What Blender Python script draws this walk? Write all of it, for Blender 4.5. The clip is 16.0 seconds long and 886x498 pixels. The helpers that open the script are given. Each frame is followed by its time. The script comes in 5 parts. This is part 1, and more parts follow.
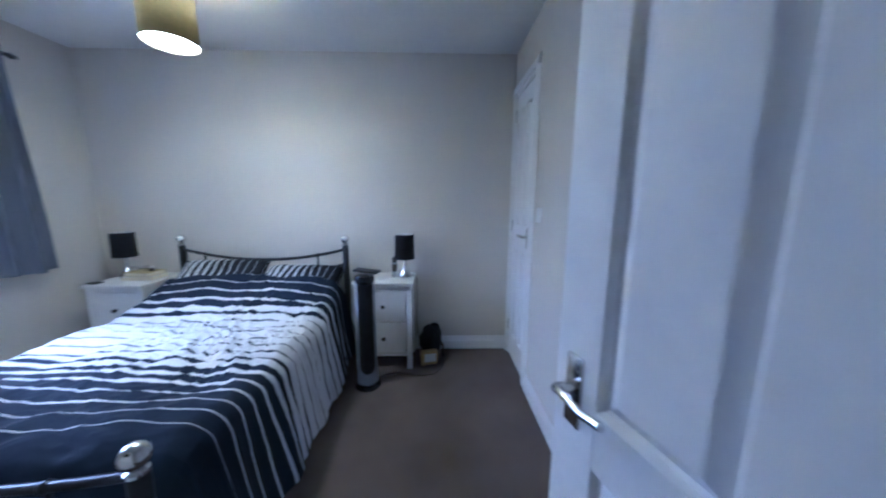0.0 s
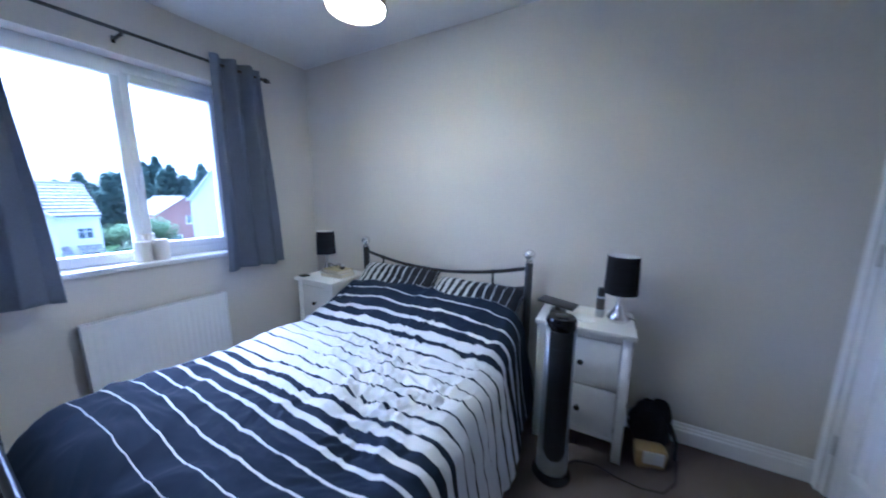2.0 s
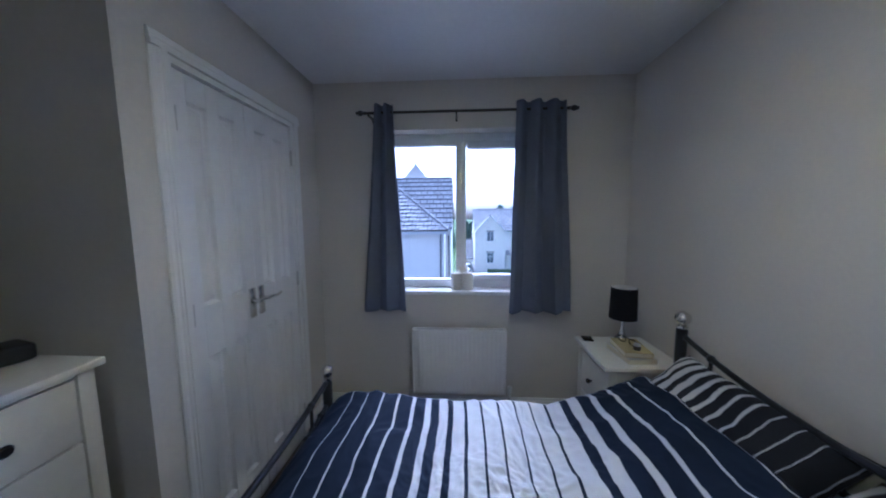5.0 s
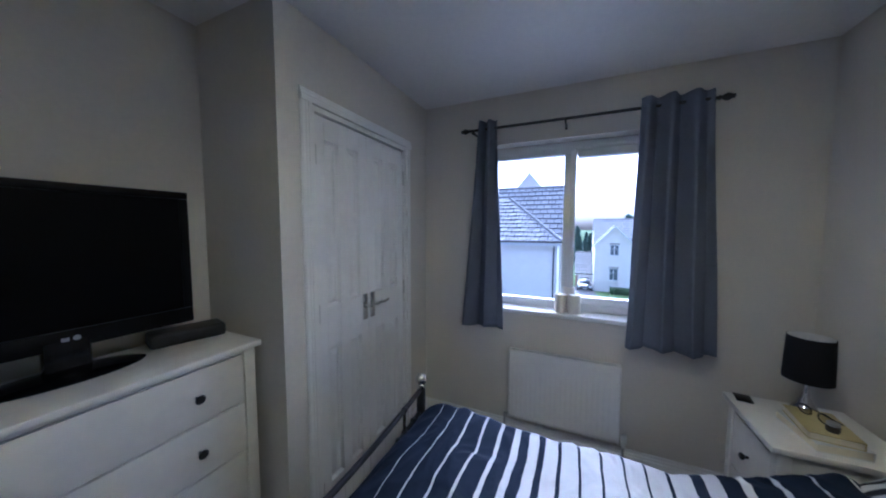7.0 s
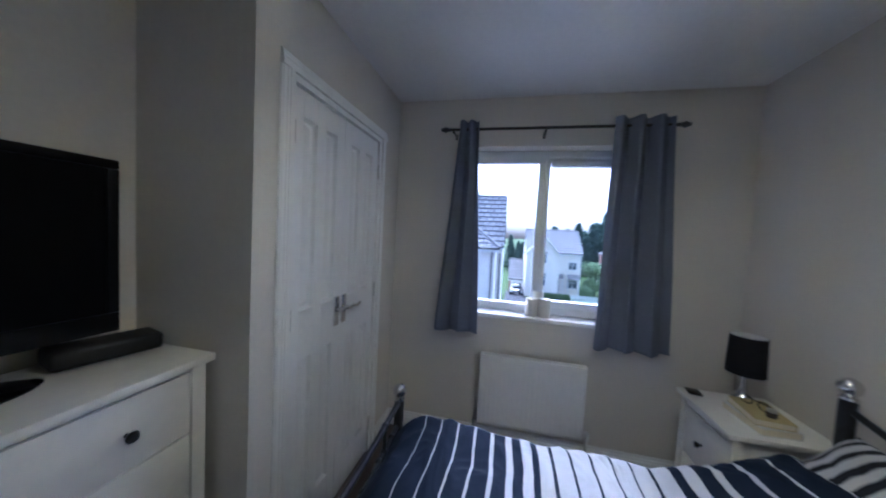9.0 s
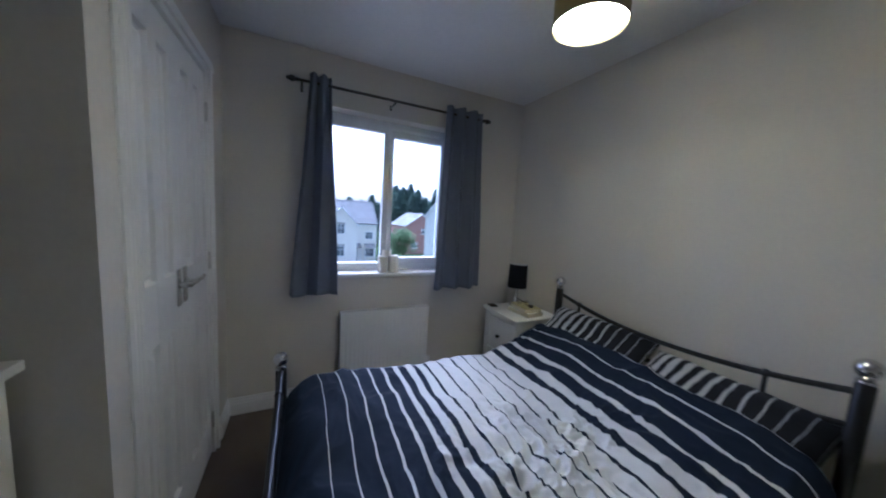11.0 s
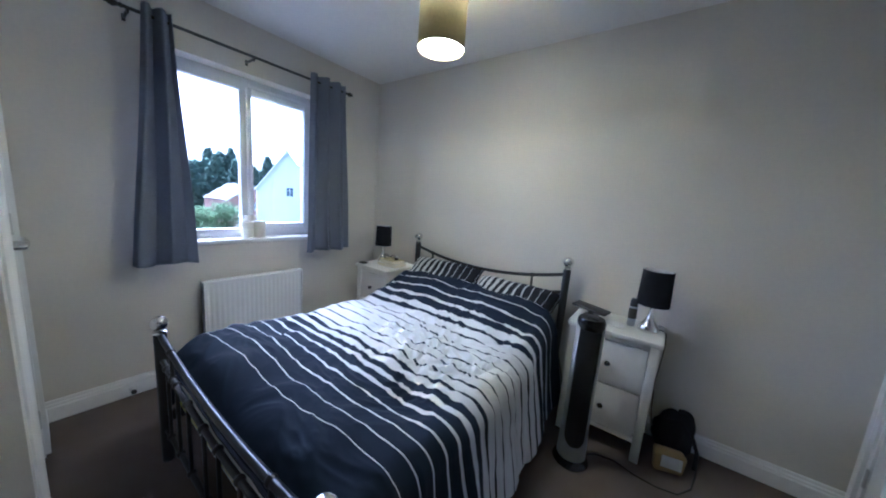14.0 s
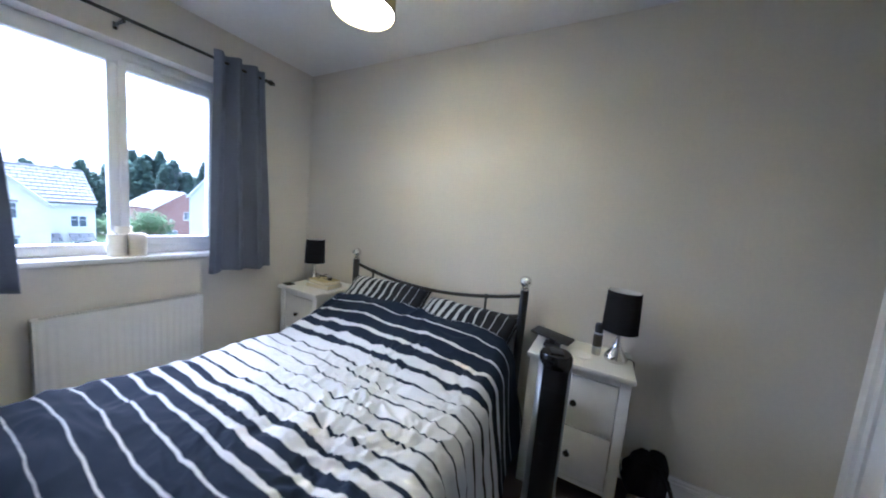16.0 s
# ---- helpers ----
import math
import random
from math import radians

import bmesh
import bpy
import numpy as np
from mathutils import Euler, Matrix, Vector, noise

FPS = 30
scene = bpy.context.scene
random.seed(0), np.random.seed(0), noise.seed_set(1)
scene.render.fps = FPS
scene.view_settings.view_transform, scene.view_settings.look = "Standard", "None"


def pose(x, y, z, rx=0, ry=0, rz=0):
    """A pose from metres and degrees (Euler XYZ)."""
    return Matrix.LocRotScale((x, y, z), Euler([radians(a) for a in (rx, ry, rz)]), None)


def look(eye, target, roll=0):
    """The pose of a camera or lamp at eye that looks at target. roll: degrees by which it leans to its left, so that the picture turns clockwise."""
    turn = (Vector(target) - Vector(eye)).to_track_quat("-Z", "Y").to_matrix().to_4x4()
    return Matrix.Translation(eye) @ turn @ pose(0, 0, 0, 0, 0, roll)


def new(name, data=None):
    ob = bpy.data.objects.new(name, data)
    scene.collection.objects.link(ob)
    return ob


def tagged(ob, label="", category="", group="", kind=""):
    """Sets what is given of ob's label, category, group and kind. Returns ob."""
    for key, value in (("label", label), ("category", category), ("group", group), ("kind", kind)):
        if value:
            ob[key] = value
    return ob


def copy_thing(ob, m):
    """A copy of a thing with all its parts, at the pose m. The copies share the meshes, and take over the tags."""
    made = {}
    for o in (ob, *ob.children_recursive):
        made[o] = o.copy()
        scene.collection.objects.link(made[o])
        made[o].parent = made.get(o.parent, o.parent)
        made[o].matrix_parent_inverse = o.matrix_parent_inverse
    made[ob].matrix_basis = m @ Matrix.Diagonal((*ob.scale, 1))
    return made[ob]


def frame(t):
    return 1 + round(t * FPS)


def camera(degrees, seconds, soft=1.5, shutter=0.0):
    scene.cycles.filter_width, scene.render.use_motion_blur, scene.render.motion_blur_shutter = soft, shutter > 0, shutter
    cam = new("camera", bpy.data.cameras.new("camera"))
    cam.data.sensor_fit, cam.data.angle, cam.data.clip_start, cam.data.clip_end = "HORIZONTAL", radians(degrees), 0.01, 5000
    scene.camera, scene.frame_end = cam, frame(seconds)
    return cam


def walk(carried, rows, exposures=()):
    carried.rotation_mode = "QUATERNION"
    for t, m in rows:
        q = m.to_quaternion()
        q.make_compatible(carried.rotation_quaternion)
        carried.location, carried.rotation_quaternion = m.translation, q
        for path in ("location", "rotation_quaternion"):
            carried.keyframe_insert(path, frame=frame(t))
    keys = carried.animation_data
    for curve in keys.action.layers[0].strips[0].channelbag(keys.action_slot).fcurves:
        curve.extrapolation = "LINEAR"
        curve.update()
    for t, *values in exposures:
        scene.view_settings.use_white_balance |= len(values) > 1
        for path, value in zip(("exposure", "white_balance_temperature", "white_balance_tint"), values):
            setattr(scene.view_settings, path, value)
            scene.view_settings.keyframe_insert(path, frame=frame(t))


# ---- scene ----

cam = camera(111.7, 16.0, soft=2.0, shutter=0.5)
PATH = [
    (0, (2.761, -2.528, 1.304), (2.805, -0.554, 0.988), 0.23),
    (0.5, (2.714, -2.405, 1.297), (2.372, -0.473, 0.912), -0.79),
    (1, (2.581, -2.234, 1.262), (2.077, -0.324, 0.949), 0.90),
    (1.5, (2.519, -2.041, 1.233), (1.816, -0.194, 0.924), -0.25),
    (2, (2.411, -1.927, 1.326), (1.476, -0.190, 0.997), 0.22),
    (2.5, (2.344, -1.749, 1.334), (1.134, -0.186, 1.033), -0.41),
    (3, (2.282, -1.606, 1.354), (0.790, -0.302, 1.089), -0.57),
    (3.5, (2.300, -1.408, 1.400), (0.504, -0.583, 1.096), -1.49),
    (4, (2.260, -1.378, 1.447), (0.331, -0.950, 1.136), -0.76),
    (4.5, (2.210, -1.292, 1.489), (0.226, -1.188, 1.254), -0.43),
    (5, (2.189, -1.183, 1.477), (0.203, -1.295, 1.272), -0.37),
    (7.5, (2.130, -1.116, 1.516), (0.337, -1.991, 1.378), 0.71),
    (8, (2.114, -1.175, 1.494), (0.323, -2.051, 1.346), 1.20),
    (8.5, (2.092, -1.275, 1.490), (0.244, -2.029, 1.366), 1.81),
    (9, (2.132, -1.382, 1.484), (0.182, -1.814, 1.380), 3.03),
    (11.5, (2.303, -1.887, 1.380), (0.669, -0.760, 1.136), 3.59),
    (12, (2.340, -1.964, 1.356), (0.894, -0.606, 1.099), 3.81),
    (12.5, (2.365, -1.994, 1.344), (1.058, -0.508, 1.053), 4.16),
    (13, (2.408, -2.047, 1.340), (1.172, -0.501, 1.053), 4.25),
    (13.5, (2.466, -2.126, 1.327), (1.270, -0.552, 1.026), 4.34),
    (14, (2.491, -2.172, 1.326), (1.337, -0.568, 1.014), 4.41),
    (14.5, (2.479, -2.184, 1.313), (1.397, -0.533, 0.987), 4.54),
    (15, (2.471, -2.108, 1.323), (1.452, -0.418, 1.000), 4.53),
    (15.5, (2.429, -1.975, 1.333), (1.458, -0.246, 1.074), 4.89),
    (16, (2.384, -1.841, 1.322), (1.458, -0.080, 1.111), 4.98),
]
walk(cam, [(t, look(eye, target, roll)) for t, eye, target, roll in PATH],
     exposures=[(0.0, 3.05, 3740, 18), (1.5, 3.05, 3810, 19), (3.0, 2.5, 3870, 19), (5.0, 1.78, 4060, 19), (8.0, 2.05, 4160, 18),
                (9.0, 2.0, 4190, 18), (11.5, 1.75, 4270, 16), (12.5, 2.3, 4190, 15), (14.5, 2.82, 4140, 15), (16.0, 2.9, 4380, 15)])

# ---- world and light ----
world = bpy.data.worlds.new("overcast_sky")
scene.world = world
world.use_nodes = True
wn = world.node_tree.nodes
sky = wn.new("ShaderNodeTexSky")
sky.sky_type, sky.sun_disc = "NISHITA", False
sky.sun_elevation, sky.sun_rotation = radians(50), radians(270)
sky.air_density, sky.dust_density, sky.ozone_density = 0.3, 7.0, 0.0
world.node_tree.links.new(sky.outputs[0], wn["Background"].inputs[0])
wn["Background"].inputs[1].default_value = 0.15

sun = new("sun", bpy.data.lights.new("sun", "SUN"))
sun.data.energy, sun.data.angle, sun.data.color = 1.5, radians(170), (1.0, 0.98, 0.95)
sun.matrix_world = look((0, 0, 0), (0.64, 0.08, -0.77))

LAMP_AT = (1.558, -1.010, 2.10)
bulb_light = new("pendant_light", bpy.data.lights.new("pendant_light", "POINT"))
bulb_light.data.energy, bulb_light.data.color, bulb_light.data.shadow_soft_size = 18.0, (1.0, 0.79, 0.42), 0.035
bulb_light.location = LAMP_AT


# ---- materials ----
def mat(name, color, rough=0.6, metal=0.0, spec=0.5, scale=40.0, vary=0.06, bump=0.0, bump_scale=200.0, coat=0.0, large=1.5):
    """Principled surface with variation at a large and a fine scale and a fine relief."""
    m = bpy.data.materials.new(name)
    m.use_nodes = True
    n, l = m.node_tree.nodes, m.node_tree.links
    b = n["Principled BSDF"]
    b.inputs["Roughness"].default_value, b.inputs["Metallic"].default_value = rough, metal
    b.inputs["Specular IOR Level"].default_value, b.inputs["Coat Weight"].default_value = spec, coat
    tc = n.new("ShaderNodeTexCoord")
    fine, big = n.new("ShaderNodeTexNoise"), n.new("ShaderNodeTexNoise")
    fine.inputs["Scale"].default_value, big.inputs["Scale"].default_value = scale, large
    fine.inputs["Detail"].default_value, big.inputs["Detail"].default_value = 4, 3
    add = n.new("ShaderNodeMath")
    add.operation = "ADD"
    ramp = n.new("ShaderNodeMapRange")
    ramp.inputs["From Min"].default_value, ramp.inputs["From Max"].default_value = 0.7, 1.3
    ramp.inputs["To Min"].default_value, ramp.inputs["To Max"].default_value = 1 - vary, 1 + vary
    mul = n.new("ShaderNodeVectorMath")
    mul.operation = "SCALE"
    mul.inputs[0].default_value = color
    for t in (fine, big):
        l.new(tc.outputs["Object"], t.inputs["Vector"])
    l.new(fine.outputs["Fac"], add.inputs[0])
    l.new(big.outputs["Fac"], add.inputs[1])
    l.new(add.outputs[0], ramp.inputs["Value"])
    l.new(ramp.outputs[0], mul.inputs["Scale"])
    l.new(mul.outputs[0], b.inputs["Base Color"])
    if vary:
        rr = n.new("ShaderNodeMapRange")
        rr.inputs["To Min"].default_value, rr.inputs["To Max"].default_value = max(0.02, rough * 0.85), min(1, rough * 1.15)
        l.new(big.outputs["Fac"], rr.inputs["Value"])
        l.new(rr.outputs[0], b.inputs["Roughness"])
    if bump:
        bn, bp = n.new("ShaderNodeTexNoise"), n.new("ShaderNodeBump")
        bn.inputs["Scale"].default_value, bn.inputs["Detail"].default_value = bump_scale, 3
        bp.inputs["Strength"].default_value, bp.inputs["Distance"].default_value = bump, 0.004
        l.new(tc.outputs["Object"], bn.inputs["Vector"])
        l.new(bn.outputs["Fac"], bp.inputs["Height"])
        l.new(bp.outputs[0], b.inputs["Normal"])
    return m


def fabric(name, color, weave=700.0, translucent=0.0, rough=0.95, bump=0.25):
    m = mat(name, color, rough, 0, 0.15, 90, 0.10, bump, weave)
    if translucent:
        n, l = m.node_tree.nodes, m.node_tree.links
        tr, mix = n.new("ShaderNodeBsdfTranslucent"), n.new("ShaderNodeMixShader")
        tr.inputs["Color"].default_value = (*color, 1)
        mix.inputs[0].default_value = translucent
        l.new(n["Principled BSDF"].outputs[0], mix.inputs[1])
        l.new(tr.outputs[0], mix.inputs[2])
        l.new(mix.outputs[0], n["Material Output"].inputs["Surface"])
    return m


def striped(name, axis_scale, stops, dark, light, wave=0.006, shift=0.0):
    """Woven stripes across the cloth's length: UV y runs 0 to 1, and the ramp gives the dark share of each stripe."""
    m = bpy.data.materials.new(name)
    m.use_nodes = True
    n, l = m.node_tree.nodes, m.node_tree.links
    b = n["Principled BSDF"]
    b.inputs["Roughness"].default_value, b.inputs["Specular IOR Level"].default_value = 0.80, 0.16
    uv, sep, tc = n.new("ShaderNodeUVMap"), n.new("ShaderNodeSeparateXYZ"), n.new("ShaderNodeTexCoord")
    wob = n.new("ShaderNodeTexNoise")
    wob.inputs["Scale"].default_value, wob.inputs["Detail"].default_value = 7, 2
    l.new(tc.outputs["Object"], wob.inputs["Vector"])
    l.new(uv.outputs[0], sep.inputs[0])
    w1 = n.new("ShaderNodeMath")
    w1.operation = "MULTIPLY_ADD"
    w1.inputs[1].default_value = wave
    l.new(wob.outputs["Fac"], w1.inputs[0])
    l.new(sep.outputs["Y"], w1.inputs[2])
    ramp = n.new("ShaderNodeValToRGB")
    el = ramp.color_ramp.elements
    for i, (p, v) in enumerate(stops):
        e = el[i] if i < 2 else el.new(p)
        e.position, e.color = p, (v, v, v, 1)
    l.new(w1.outputs[0], ramp.inputs[0])
    mul, fr = n.new("ShaderNodeMath"), n.new("ShaderNodeMath")
    mul.operation, fr.operation = "MULTIPLY_ADD", "FRACT"
    mul.inputs[1].default_value, mul.inputs[2].default_value = axis_scale, shift
    l.new(w1.outputs[0], mul.inputs[0])
    l.new(mul.outputs[0], fr.inputs[0])
    off = n.new("ShaderNodeMath")
    off.operation = "SUBTRACT"
    l.new(ramp.outputs[0], off.inputs[0])
    l.new(fr.outputs[0], off.inputs[1])
    soft = n.new("ShaderNodeMapRange")
    soft.inputs["From Min"].default_value, soft.inputs["From Max"].default_value = -0.022, -0.002
    l.new(off.outputs[0], soft.inputs["Value"])
    grain = n.new("ShaderNodeTexNoise")
    grain.inputs["Scale"].default_value, grain.inputs["Detail"].default_value = 500, 2
    l.new(tc.outputs["Object"], grain.inputs["Vector"])
    mix = n.new("ShaderNodeMix")
    mix.data_type = "RGBA"
    mix.inputs["A"].default_value, mix.inputs["B"].default_value = (*light, 1), (*dark, 1)
    l.new(soft.outputs[0], mix.inputs["Factor"])
    l.new(mix.outputs["Result"], b.inputs["Base Color"])
    bp = n.new("ShaderNodeBump")
    bp.inputs["Strength"].default_value, bp.inputs["Distance"].default_value = 0.15, 0.002
    l.new(grain.outputs["Fac"], bp.inputs["Height"])
    l.new(bp.outputs[0], b.inputs["Normal"])
    return m


def glass(name, rough=0.0, tint=(1, 1, 1)):
    m = bpy.data.materials.new(name)
    m.use_nodes = True
    n, l = m.node_tree.nodes, m.node_tree.links
    n.remove(n["Principled BSDF"])
    t, g, mix = n.new("ShaderNodeBsdfTransparent"), n.new("ShaderNodeBsdfGlossy"), n.new("ShaderNodeMixShader")
    f = n.new("ShaderNodeFresnel")
    f.inputs["IOR"].default_value = 1.45
    t.inputs[0].default_value = (*tint, 1)
    g.inputs["Roughness"].default_value = rough
    l.new(f.outputs[0], mix.inputs[0])
    l.new(t.outputs[0], mix.inputs[1])
    l.new(g.outputs[0], mix.inputs[2])
    l.new(mix.outputs[0], n["Material Output"].inputs["Surface"])
    return m


def glow(name, color, strength):
    m = mat(name, color, 0.5)
    b = m.node_tree.nodes["Principled BSDF"]
    b.inputs["Emission Color"].default_value, b.inputs["Emission Strength"].default_value = (*color, 1), strength
    return m


def lined(name, color, line, rows, axis="Z", vary=0.1):
    """Courses of roof tiles or bricks far away: colour changes from piece to piece on a brick grid in object space."""
    m = mat(name, color, 0.85, 0, 0.3, 3, vary)
    n, l = m.node_tree.nodes, m.node_tree.links
    br, tc, mp = n.new("ShaderNodeTexBrick"), n.new("ShaderNodeTexCoord"), n.new("ShaderNodeUVMap")
    br.inputs["Scale"].default_value = 1.0
    br.inputs["Brick Width"].default_value, br.inputs["Row Height"].default_value = rows
    br.inputs["Mortar Size"].default_value = rows[1] * 0.07
    c = Vector(color)
    br.inputs["Color1"].default_value, br.inputs["Color2"].default_value = (*(c * 1.12), 1), (*(c * 0.86), 1)
    br.inputs["Mortar"].default_value = (*line, 1)
    l.new(mp.outputs[0], br.inputs["Vector"])
    l.new(br.outputs["Color"], n["Principled BSDF"].inputs["Base Color"])
    return m


WALL = mat("wall_paint", (0.64, 0.605, 0.535), 0.9, 0, 0.25, 60, 0.03, 0.12, 260)
CEIL = mat("ceiling_paint", (0.80, 0.79, 0.76), 0.95, 0, 0.2, 50, 0.03, 0.15, 180)
GLOSS = mat("white_gloss_paint", (0.80, 0.79, 0.76), 0.38, 0, 0.5, 30, 0.03, 0.05, 90)
DOORPAINT = mat("white_door_paint", (0.80, 0.79, 0.77), 0.45, 0, 0.5, 30, 0.03, 0.03, 320)
CARPET = mat("taupe_carpet", (0.150, 0.122, 0.105), 1.0, 0, 0.1, 420, 0.30, 0.9, 520, large=2.2)
UPVC = mat("white_upvc", (0.82, 0.83, 0.84), 0.3, 0, 0.5, 20, 0.02)
PANE = glass("window_glass")
BLACKMETAL = mat("black_painted_steel", (0.012, 0.012, 0.013), 0.32, 0, 0.5, 50, 0.2)
CHROME = mat("polished_chrome", (0.72, 0.71, 0.69), 0.13, 1, 0.5, 30, 0.05)
SATIN = mat("satin_nickel", (0.55, 0.54, 0.52), 0.3, 1, 0.5, 60, 0.08)
CURTAIN = fabric("grey_blue_curtain", (0.185, 0.20, 0.245), 520, 0.25)
DARK, LIGHT = (0.012, 0.019, 0.036), (0.62, 0.62, 0.63)
DUVET = striped("striped_duvet_cotton", 20.0,
                ((0.0, 1.0), (1.0, 0.93), (0.052, 1.0), (0.064, 0.95), (0.12, 0.92), (0.22, 0.86), (0.28, 0.76), (0.33, 0.58), (0.38, 0.37), (0.45, 0.13),
                 (0.60, 0.08), (0.69, 0.15), (0.76, 0.47), (0.83, 0.73), (0.91, 0.90)), DARK, LIGHT, 0.010, shift=0.42)
PILLOW = striped("striped_pillow_cotton", 12.0,
                 ((0.0, 0.34), (1.0, 0.96), (0.30, 0.48), (0.52, 0.68), (0.75, 0.88)), (0.017, 0.018, 0.023), (0.50, 0.50, 0.50), 0.02)
HEM = fabric("navy_hem_cotton", (0.012, 0.015, 0.026), 600)
SHEET = fabric("cream_sheet", (0.66, 0.64, 0.56), 600)
PIPING = fabric("yellow_mattress_piping", (0.55, 0.50, 0.10), 500)
FURNITURE = mat("white_stained_pine", (0.74, 0.72, 0.66), 0.45, 0, 0.45, 25, 0.04, 0.08, 120)
KNOB = mat("dark_bronze_knob", (0.02, 0.018, 0.016), 0.3, 0.6)
BLACKPLASTIC = mat("black_plastic", (0.012, 0.012, 0.013), 0.42, 0, 0.5, 50, 0.1)
GLOSSBLACK = mat("gloss_black_plastic", (0.005, 0.005, 0.006), 0.15, 0, 0.3, 50, 0.05)
SCREEN = mat("tv_screen", (0.0025, 0.0025, 0.003), 0.34, 0, 0.06, 20, 0.05)
BEZEL = mat("matt_black_bezel", (0.004, 0.004, 0.0045), 0.4, 0, 0.12, 40, 0.1)
SILVER = mat("silver_plastic", (0.42, 0.43, 0.44), 0.35, 0.7, 0.5, 60, 0.05)
SHADEBLACK = fabric("black_lampshade_fabric", (0.014, 0.014, 0.017), 900)
SHADELINING = mat("white_shade_lining", (0.75, 0.74, 0.72), 0.7)
MUSTARD = fabric("mustard_lampshade_linen", (0.36, 0.31, 0.16), 800, 0.04)
DIFFUSER = glow("lit_shade_diffuser", (1.0, 0.79, 0.43), 11.0)
BULB = glow("lit_bulb", (1.0, 0.85, 0.6), 2)
VENTGREY = mat("grille_shadow_grey", (0.40, 0.40, 0.39), 0.6)
WAX = mat("ivory_candle_wax", (0.80, 0.76, 0.66), 0.5, 0, 0.4, 20, 0.05)
WHITEPLASTIC = mat("white_plastic", (0.78, 0.77, 0.74), 0.35)
PAPER = mat("book_pages", (0.72, 0.66, 0.50), 0.9, 0, 0.1, 300, 0.1)
BOOKCOVER = mat("buff_book_cover", (0.48, 0.40, 0.17), 0.6)
DARKCOVER = mat("dark_book_cover", (0.05, 0.04, 0.03), 0.5)
BAGCLOTH = fabric("black_bag_nylon", (0.018, 0.018, 0.020), 500)
PACKWHITE = mat("white_packet_paper", (0.66, 0.65, 0.62), 0.6)
PACKYELLOW = mat("tan_packet_card", (0.42, 0.30, 0.14), 0.7)
RENDER = mat("white_render", (0.84, 0.80, 0.73), 0.95, 0, 0.2, 6, 0.05, 0.2, 40)
CREAMRENDER = mat("cream_render", (0.74, 0.70, 0.60), 0.95, 0, 0.2, 6, 0.05)
ROOFTILE = mat("grey_concrete_roof_tile", (0.26, 0.255, 0.25), 0.85, 0, 0.3, 2.5, 0.22)
SLATE = lined("grey_slate_courses", (0.29, 0.285, 0.28), (0.10, 0.10, 0.10), (0.62, 0.55))
BRICK = lined("red_brick_courses", (0.29, 0.155, 0.125), (0.34, 0.30, 0.27), (0.22, 0.075))
GRASS = mat("mown_grass", (0.07, 0.11, 0.035), 1, 0, 0.1, 8, 0.3, large=0.2)
# pale tone of the added, unseen bounce strip below the window
BOUNCEPALE = mat("pale_bounce_ground", (0.40, 0.385, 0.36), 0.9, 0, 0.3, 12, 0.12)
ASPHALT = mat("asphalt", (0.06, 0.06, 0.062), 0.9, 0, 0.3, 20, 0.2)
LEAF = fabric("broadleaf_foliage", (0.14, 0.20, 0.105), 30, 0.6, 0.8, 0.0)
NEEDLE = fabric("conifer_foliage", (0.12, 0.175, 0.14), 30, 0.6, 0.85, 0.0)
BARK = mat("bark", (0.10, 0.075, 0.05), 1, 0, 0.1, 10, 0.3)
GUTTER = mat("black_gutter", (0.02, 0.02, 0.02), 0.5)
FARPANE = mat("far_window_pane", (0.10, 0.12, 0.14), 0.08, 0, 0.5)
CARPAINT = mat("dark_grey_car_paint", (0.02, 0.022, 0.026), 0.2, 0.2, 0.5, 10, 0.02, coat=0.6)


# ---- mesh helpers ----
def thing(name, at=(0, 0, 0), label="", category="", group="", kind="", rz=0.0):
    ob = new(name)
    ob.empty_display_size = 0.1
    ob.matrix_world = pose(*at, 0, 0, rz)
    return tagged(ob, label, category, group, kind)


def part(name, bm, material, parent=None, label="", smooth=40):
    me = bpy.data.meshes.new(name)
    bm.normal_update()
    bm.to_mesh(me)
    bm.free()
    me.materials.append(material)
    if smooth:
        me.polygons.foreach_set("use_smooth", [True] * len(me.polygons))
        me.set_sharp_from_angle(angle=radians(smooth))
    ob = new(name, me)
    if parent:
        ob.parent = parent
    return tagged(ob, label)


def box(bm, x0, x1, y0, y1, z0, z1, bevel=0.0, seg=2):
    m = Matrix.Translation(((x0 + x1) / 2, (y0 + y1) / 2, (z0 + z1) / 2)) @ Matrix.Diagonal((x1 - x0, y1 - y0, z1 - z0, 1))
    made = bmesh.ops.create_cube(bm, size=1, matrix=m)["verts"]
    if bevel:
        edges = list({e for v in made for e in v.link_edges})
        bmesh.ops.bevel(bm, geom=edges, offset=bevel, segments=seg, profile=0.5, affect="EDGES")
    return bm


def boxes(*rows, bevel=0.0, seg=2):
    bm = bmesh.new()
    for r in rows:
        box(bm, *r, bevel=bevel, seg=seg)
    return bm


